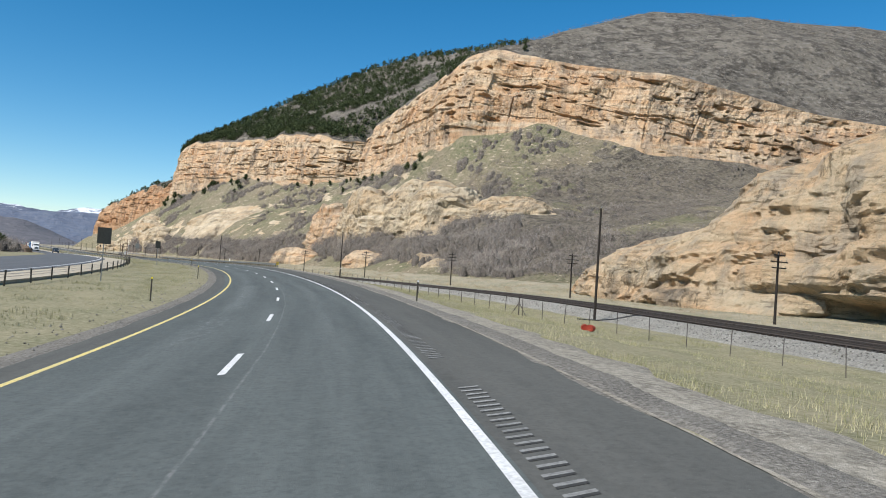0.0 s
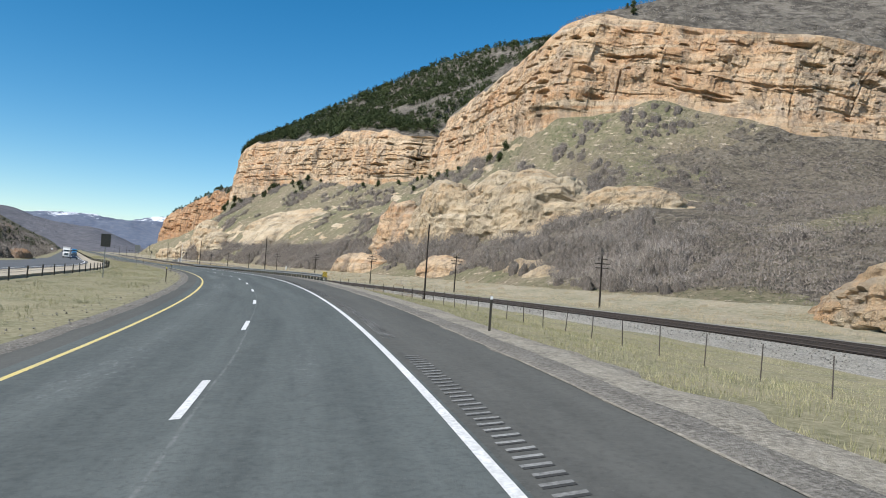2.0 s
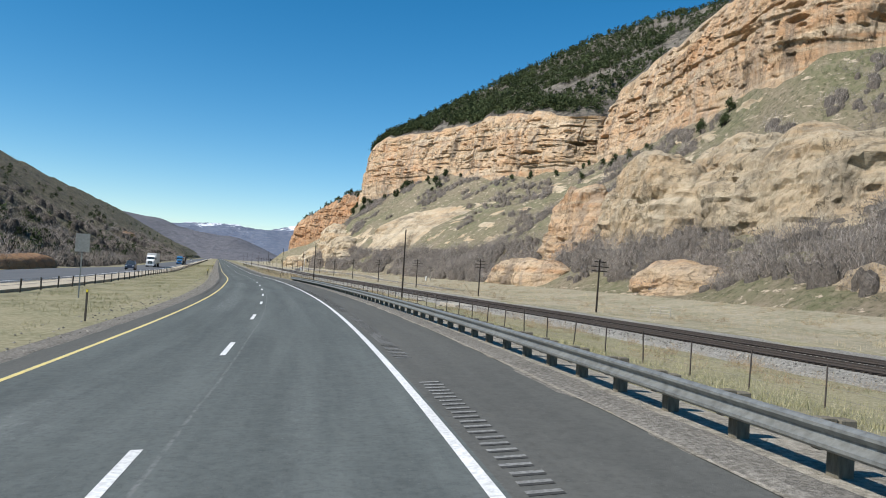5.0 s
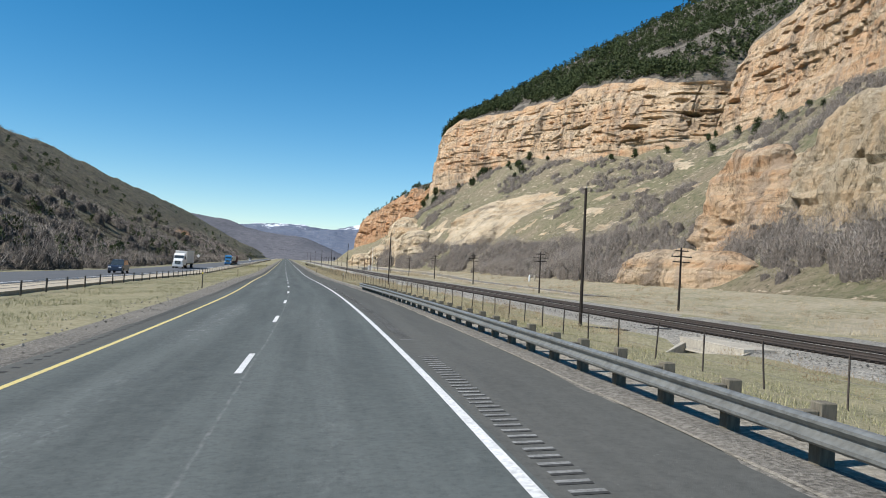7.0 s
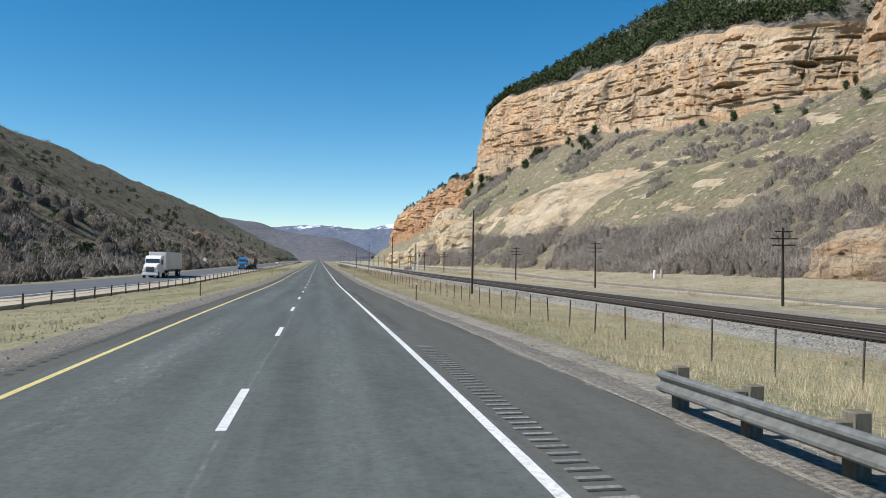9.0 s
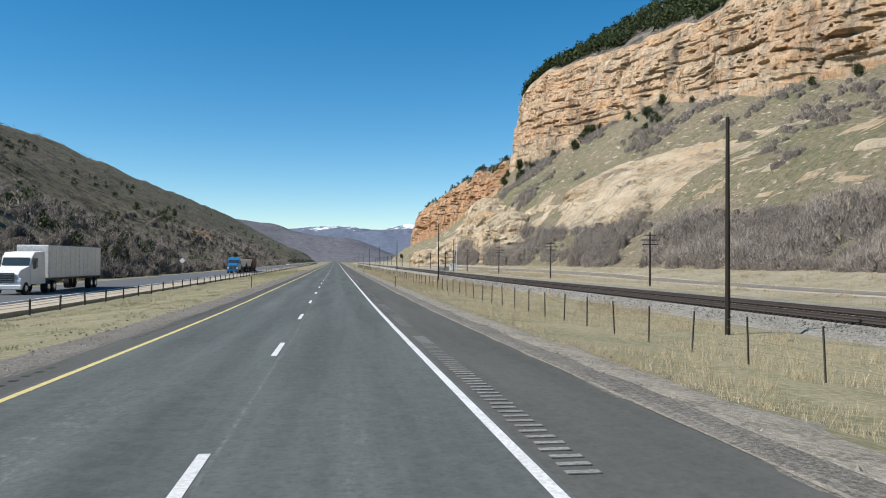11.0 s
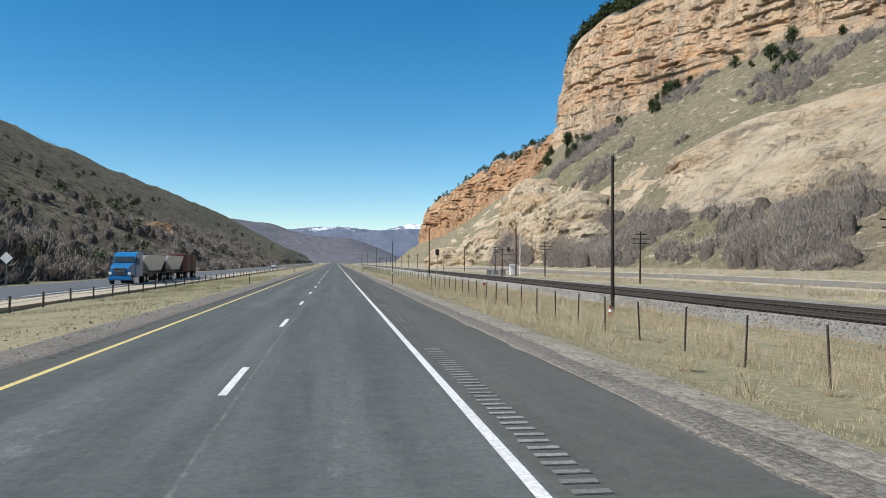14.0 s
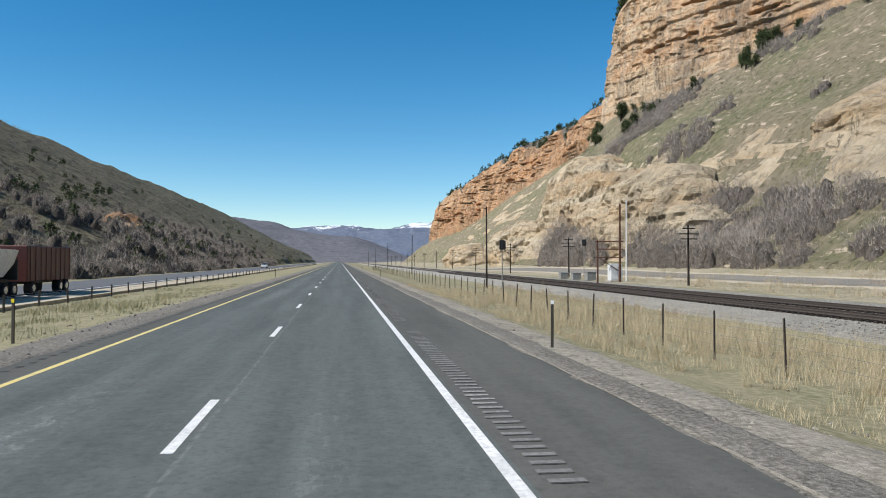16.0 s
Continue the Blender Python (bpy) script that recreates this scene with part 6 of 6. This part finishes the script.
for d in (-1, 1):
    bm = bmesh.new()
    rod(bm, (0, 0, 1.1), (0, 1.1 * d, -0.05), 0.03, 0.03, 6)
    part("strut", bm, M_RUST, brace)

# ---- broken traffic drum lying in the grass ----
M_ORANGE = noise_mat("faded orange-red plastic", (0.31, 0.035, 0.015), (0.25, 0.0275, 0.0125), (0.17, 0.025, 0.0125), 3, 20, 0.5, 0.4)


def drum_piece(x, y, r, depth, turn, label):
    d = empty("traffic_drum", (x, y, float(ground_z(x, y)[0]) + 0.8 * r), label, "traffic drum", "pieces of a traffic drum", turn)
    bm = bmesh.new()
    rings = []
    for k, (w, q) in enumerate(((0, 1.0), (0.25, 0.97), (0.3, 1.03), (0.55, 0.95), (0.6, 1.0), (1.0, 0.84))):
        rings.append([(r * q * math.cos(a * math.pi / 8) * (1 + 0.06 * math.sin(3 * a + k)), depth * (w - 0.5), r * q * 0.86 * math.sin(a * math.pi / 8)) for a in range(16)])
    loft(bm, rings)
    part("body", bm, M_ORANGE, d)
    bm = bmesh.new()
    for a in range(16):
        t0, t1 = a * math.pi / 8, (a + 1) * math.pi / 8
        rod(bm, (r * 0.78 * math.cos(t0), -depth / 2 - 0.012, r * 0.67 * math.sin(t0)), (r * 0.78 * math.cos(t1), -depth / 2 - 0.012, r * 0.67 * math.sin(t1)), 0.018, 0.018, 5)
    part("rim", bm, M_ORANGE, d, "moulded orange rim")


# ---- blue truck with hopper and box trailers on the opposite road ----
M_BLUE = noise_mat("blue truck paint", (0.01, 0.15, 0.36), (0.012, 0.165, 0.39), (0.02, 0.12, 0.285), 1, 10, 0.3, 0.6, bump_d=0.001)
M_CHROME = noise_mat("chrome trim", (0.6, 0.6, 0.6), (0.5, 0.5, 0.5), (0.4, 0.4, 0.4), 2, 10, 0.25, 0.5, 0.9, bump_d=0.001)
M_TYRE = noise_mat("black rubber", (0.02, 0.02, 0.02), (0.03, 0.03, 0.03), (0.045, 0.04, 0.04), 3, 20, 0.9, 0.2)
M_GLASS = noise_mat("dark tinted glass", (0.03, 0.04, 0.045), (0.035, 0.045, 0.05), (0.05, 0.06, 0.065), 1, 4, 0.08, 0.8, bump_by=0.0)
M_TRAILER = noise_mat("grey-white trailer paint", (0.78, 0.77, 0.74), (0.7, 0.69, 0.66), (0.5, 0.48, 0.44), 0.8, 6, 0.5, 0.4, bump_d=0.002)
M_MAROON = noise_mat("dark red trailer paint", (0.12, 0.03, 0.025), (0.1, 0.028, 0.022), (0.06, 0.025, 0.02), 0.8, 6, 0.5, 0.4, bump_d=0.002)
tx0, ty0 = float(road_x(471) - 22.2), 471.0
tz0 = float(road_z(471)) - 0.31


def wheel(parent, x, y, r=0.5, w=0.28):
    bm = bmesh.new()
    rod(bm, (x - w / 2, y, r), (x + w / 2, y, r), r, r, 20)
    t = part("wheel", bm, M_TYRE, parent)
    bm = bmesh.new()
    s = 1 if x > 0 else -1
    rod(bm, (x + s * (w / 2 - 0.04), y, r), (x + s * (w / 2 + 0.02), y, r), r * 0.55, r * 0.5, 14)
    part("rim", bm, M_CHROME, t)


def loft(bm, rings):
    """Closed skin through rings of equal length, capped."""
    rows = [[bm.verts.new(p) for p in r] for r in rings]
    n = len(rings[0])
    for a, b in zip(rows, rows[1:]):
        for k in range(n):
            bm.faces.new((a[k], a[(k + 1) % n], b[(k + 1) % n], b[k]))
    bm.faces.new(rows[0][::-1])
    bm.faces.new(rows[-1])
    bmesh.ops.recalc_face_normals(bm, faces=bm.faces)
    return bm


def ring(y, w0, w1, z0, z1):
    return [(-w0, y, z0), (w0, y, z0), (w1, y, z1), (-w1, y, z1)]


drum_piece(32.2, 36.1, 0.24, 0.5, -35, "orange-red plastic traffic drum lying broken in the grass")
drum_piece(32.1, 35.4, 0.26, 0.42, -70, "orange-red crushed half of a plastic traffic drum in the grass")

def traffic_cone(x, y):
    c = empty("traffic_cone", (x, y, float(ground_z(x, y)[0])), "orange traffic cone with a white band beside the tall pole", "traffic cone")
    bm = bmesh.new()
    box(bm, 0, 0, 0.02, 0.38, 0.38, 0.05, bevel=0.01)
    part("base", bm, M_ORANGE, c)
    for z0, z1, r0, r1, mat, nm in ((0.04, 0.32, 0.14, 0.1, M_ORANGE, "cone"), (0.32, 0.5, 0.1, 0.07, M_REFL, "band"), (0.5, 0.72, 0.07, 0.03, M_ORANGE, "tip")):
        bm = bmesh.new()
        rod(bm, (0, 0, z0), (0, 0, z1), r0, r1, 14)
        part(nm, bm, mat, c)


traffic_cone(60.5, 432.0)
flag = empty("marker_stake", (58.1, 459.0, float(ground_z(58.1, 459.0)[0])), "thin stake with a small red marker plate in the grass", "marker stake")
bm = bmesh.new()
rod(bm, (0, 0, -0.1), (0, 0, 1.1), 0.02, 0.02, 6)
part("stake", bm, M_POST, flag)
bm = bmesh.new()
box(bm, 0, -0.03, 1.08, 0.28, 0.02, 0.24, bevel=0.005)
part("plate", bm, M_ORANGE, flag, "small red plate")


def tractor(at, paint, label):
    truck = empty("semi_truck", at, label, "truck", "", 0)
    bm = bmesh.new()
    loft(bm, [ring(0.0, 1.0, 0.85, 0.75, 1.6), ring(0.25, 1.1, 0.95, 0.6, 1.95), ring(1.7, 1.15, 1.05, 0.7, 2.25)])
    hood = part("hood", bm, paint, truck)
    bm = bmesh.new()
    loft(bm, [ring(1.7, 1.18, 1.1, 0.8, 2.25), ring(1.95, 1.2, 1.1, 0.8, 2.95), ring(2.5, 1.22, 1.12, 0.8, 3.35), ring(4.6, 1.22, 1.12, 0.8, 3.45)])
    cabp = part("cab", bm, paint, truck)
    bm = bmesh.new()
    loft(bm, [ring(1.66, 1.02, 0.98, 2.3, 2.33), ring(1.9, 1.0, 0.95, 2.9, 2.93)])
    part("windshield", bm, M_GLASS, cabp)
    for sx in (-1, 1):
        bm = bmesh.new()
        box(bm, sx * 1.205, 2.5, 2.5, 0.03, 0.9, 0.75, bevel=0.01)
        part("side_window", bm, M_GLASS, cabp)
        bm = bmesh.new()
        box(bm, sx * 1.42, 1.75, 2.4, 0.2, 0.12, 0.75, bevel=0.03)
        part("mirror", bm, M_BLACK, cabp)
        bm = bmesh.new()
        box(bm, sx * 0.95, 0.02, 1.15, 0.28, 0.12, 0.3, bevel=0.04)
        part("headlight", bm, M_REFL, hood, "clear headlight")
        wheel(truck, sx * 1.0, 0.85)
        for y in (5.3, 6.6):
            wheel(truck, sx * 0.98, y, 0.5, 0.5)
    bm = bmesh.new()
    box(bm, 0, -0.03, 1.35, 1.2, 0.06, 0.75, bevel=0.02)
    grille = part("grille", bm, M_BLACK, hood)
    for k in range(5):
        bm = bmesh.new()
        box(bm, 0, -0.07, 1.08 + 0.135 * k, 1.15, 0.04, 0.05)
        part("bar", bm, M_CHROME, grille)
    bm = bmesh.new()
    box(bm, 0, 0.02, 0.62, 2.3, 0.3, 0.38, bevel=0.06)
    part("bumper", bm, paint, truck)
    bm = bmesh.new()
    box(bm, 0, 5.2, 0.85, 0.9, 4.6, 0.28)
    part("chassis", bm, M_BLACK, truck)


tractor((tx0, ty0, tz0), M_BLUE, "bright blue semi truck tractor on the opposite road")


def hopper(y0, length, rear):
    t = empty("hopper_trailer", (tx0, ty0 + y0, tz0), "white hopper trailer with a sloped front behind the blue truck", "trailer", "hopper trailers")
    k = length / 7.0
    bm = bmesh.new()
    loft(bm, [ring(0, 0.95, 1.25, 2.5, 3.1), ring(1.9 * k, 1.05, 1.25, 1.35, 3.15), ring(5.6 * k, 1.05, 1.25, 1.35, 3.15), ring(7.0 * k, 0.95, 1.25, 2.2, 3.1)])
    part("hopper", bm, M_TRAILER, t)
    for y in (0.4, 1.9, 3.1, 4.4, 5.6, 6.6):
        bm = bmesh.new()
        box(bm, 0, y * k, 3.02, 2.56, 0.1, 0.22)
        part("rib", bm, M_TRAILER, t)
    bm = bmesh.new()
    box(bm, 0, 3.5 * k, 1.05, 1.1, length + 0.6, 0.25)
    part("frame", bm, M_BLACK, t)
    bm = bmesh.new()
    box(bm, 0, 0.06, 1.9, 1.6, 0.08, 1.5, bevel=0.02)
    part("front_panel", bm, M_TRAILER, t)
    for sx in (-1, 1):
        for y in ((length - 1.9, length - 0.6) if not rear else (0.8, 2.1, length - 1.9, length - 0.6)):
            wheel(t, sx * 0.98, y, 0.5, 0.5)
    bm = bmesh.new()
    box(bm, 0, length + 0.1, 1.8, 2.3, 0.12, 1.4, bevel=0.03)
    part("end_panel", bm, M_BLACK, t)


hopper(5.8, 10.2, False)
hopper(17.4, 9.6, True)
red = empty("box_trailer", (tx0, ty0 + 28.4, tz0), "dark red box trailer at the end of the truck", "trailer")
bm = bmesh.new()
box(bm, 0, 4.2, 2.2, 2.5, 8.4, 2.5, bevel=0.06)
part("body", bm, M_MAROON, red)
for k in range(9):
    bm = bmesh.new()
    box(bm, 1.265, 0.5 + 0.95 * k, 2.2, 0.04, 0.06, 2.4)
    part("rib", bm, M_MAROON, red)
bm = bmesh.new()
box(bm, 0, 4.2, 0.88, 1.1, 8.2, 0.2)
part("frame", bm, M_BLACK, red)
for sx in (-1, 1):
    for y in (1.2, 6.4, 7.6):
        wheel(red, sx * 0.98, y, 0.5, 0.5)

# ---- cars and a white truck on the opposite road ----
def sport_utility(y0, u, paint, label):
    car = empty("car", (float(road_x(y0) + u * road_lean(y0)), y0, float(road_z(y0)) - 0.31), label, "car")
    bm = bmesh.new()
    loft(bm, [ring(0, 0.85, 0.8, 0.45, 0.9), ring(0.2, 0.92, 0.88, 0.35, 1.05), ring(4.3, 0.92, 0.9, 0.35, 1.1), ring(4.6, 0.86, 0.82, 0.45, 1.0)])
    part("body", bm, paint, car)
    bm = bmesh.new()
    loft(bm, [ring(1.1, 0.86, 0.8, 1.04, 1.1), ring(1.8, 0.86, 0.7, 1.04, 1.7), ring(4.0, 0.86, 0.7, 1.04, 1.72), ring(4.5, 0.84, 0.78, 1.04, 1.12)])
    part("cabin", bm, M_GLASS, car)
    bm = bmesh.new()
    box(bm, 0, 2.9, 1.74, 1.36, 2.2, 0.06, bevel=0.02)
    part("roof", bm, paint, car)
    for sx in (-1, 1):
        for y in (0.85, 3.75):
            wheel(car, sx * 0.82, y, 0.36, 0.24)
    for sx in (-0.62, 0.62):
        bm = bmesh.new()
        box(bm, sx, 0.03, 0.82, 0.34, 0.08, 0.16, bevel=0.02)
        part("headlight", bm, M_REFL, car, "clear headlight")


M_NAVY = noise_mat("dark blue car paint", (0.02, 0.035, 0.07), (0.022, 0.04, 0.08), (0.03, 0.04, 0.06), 1, 10, 0.3, 0.6, bump_d=0.001)
sport_utility(700.0, -24.6, M_CABINET, "white sport utility car on the opposite road")
sport_utility(292.0, -23.2, M_NAVY, "dark blue sport utility car on the opposite road")
wy0 = 366.0
wx0, wz0 = float(road_x(wy0)) - 25.4, float(road_z(wy0)) - 0.31
tractor((wx0, wy0, wz0), M_CABINET, "white semi truck tractor on the opposite road")
van = empty("box_trailer", (wx0, wy0 + 5.0, wz0), "white box trailer behind the white truck", "trailer")
bm = bmesh.new()
box(bm, 0, 7.2, 2.6, 2.55, 14.2, 2.8, bevel=0.05)
body = part("body", bm, M_TRAILER, van)
for k in range(12):
    bm = bmesh.new()
    box(bm, 1.29, 0.6 + 1.2 * k, 2.6, 0.03, 0.05, 2.6)
    part("rib", bm, M_TRAILER, body)
bm = bmesh.new()
box(bm, 0, 7.2, 1.08, 1.1, 13.6, 0.22)
part("frame", bm, M_BLACK, van)
for sx in (-1, 1):
    for y in (11.6, 12.9):
        wheel(van, sx * 0.98, y, 0.5, 0.5)


# ---- loose stones on the gravel verges ----
def stones(name, X, Y, Z, size, mat, label, seed):
    g = np.random.default_rng(seed)
    k = len(X)
    octa = np.array([(1, 0, 0), (0, 1, 0), (-1, 0, 0), (0, -1, 0), (0, 0, 0.8), (0, 0, -0.5)], float)
    f = np.array([(0, 1, 4), (1, 2, 4), (2, 3, 4), (3, 0, 4), (1, 0, 5), (2, 1, 5), (3, 2, 5), (0, 3, 5)])
    V = octa[None] * g.uniform(0.6, 1.4, (k, 6, 1)) * (size * g.uniform(0.5, 1.0, k) ** 2 * 2)[:, None, None]
    a = g.uniform(0, 6.28, k)
    c, q = np.cos(a)[:, None], np.sin(a)[:, None]
    V = np.stack([V[..., 0] * c - V[..., 1] * q, V[..., 0] * q + V[..., 1] * c, V[..., 2]], -1) + np.stack([X, Y, Z], -1)[:, None, :]
    F = f[None] + 6 * np.arange(k)[:, None, None]
    return tagged(new(name, raw_mesh(name, V.reshape(-1, 3), F.reshape(-1, 3), [mat])), label, "stones", "", "stuff")


M_STONE = twig_mat("loose grey stones", (0.09, 0.083, 0.072), (0.36, 0.335, 0.285))
M_CHIP = twig_mat("broken ballast stones", (0.09, 0.085, 0.074), (0.44, 0.42, 0.37))
g = np.random.default_rng(301)
Y = g.uniform(4, 520, 6500)
u = 4.75 + g.uniform(0, 1, 6500) ** 1.3 * 4.2
stones("verge_stones", road_x(Y) + u * road_lean(Y), Y, road_z(Y) + road_bank(Y) * 4.6 + np.interp(u, [4.6, 5.2, 5.9, 6.9, 9], [-0.02, -0.035, -0.07, -0.24, -0.7]), 0.03, M_STONE, "loose grey stones scattered on the gravel verge", 302)
Y = g.uniform(4, 520, 3500)
u = -6.7 - g.uniform(0, 1, 3500) ** 1.3 * 2.6
stones("median_stones", road_x(Y) + u * road_lean(Y), Y, road_z(Y) - road_bank(Y) * 6.6 + np.interp(-u, [6.6, 7.7, 8.7, 9.5], [-0.0, -0.0, -0.08, -0.15]), 0.03, M_STONE, "loose grey stones scattered beside the inside shoulder", 303)
Y = g.uniform(0, 480, 14000)
w = g.uniform(0, 1, 14000)
clear = np.abs(Y - 230) > 4.2
Y, w = Y[clear], w[clear]
stones("ballast_stones", rail_x(Y) - 2.4 * (1 - w), Y, (ditch_z(Y) + 0.13) * (1 - w) + (rail_z(Y) - 0.27) * w, 0.042, M_CHIP, "coarse grey ballast stones on the embankment shoulder", 304)
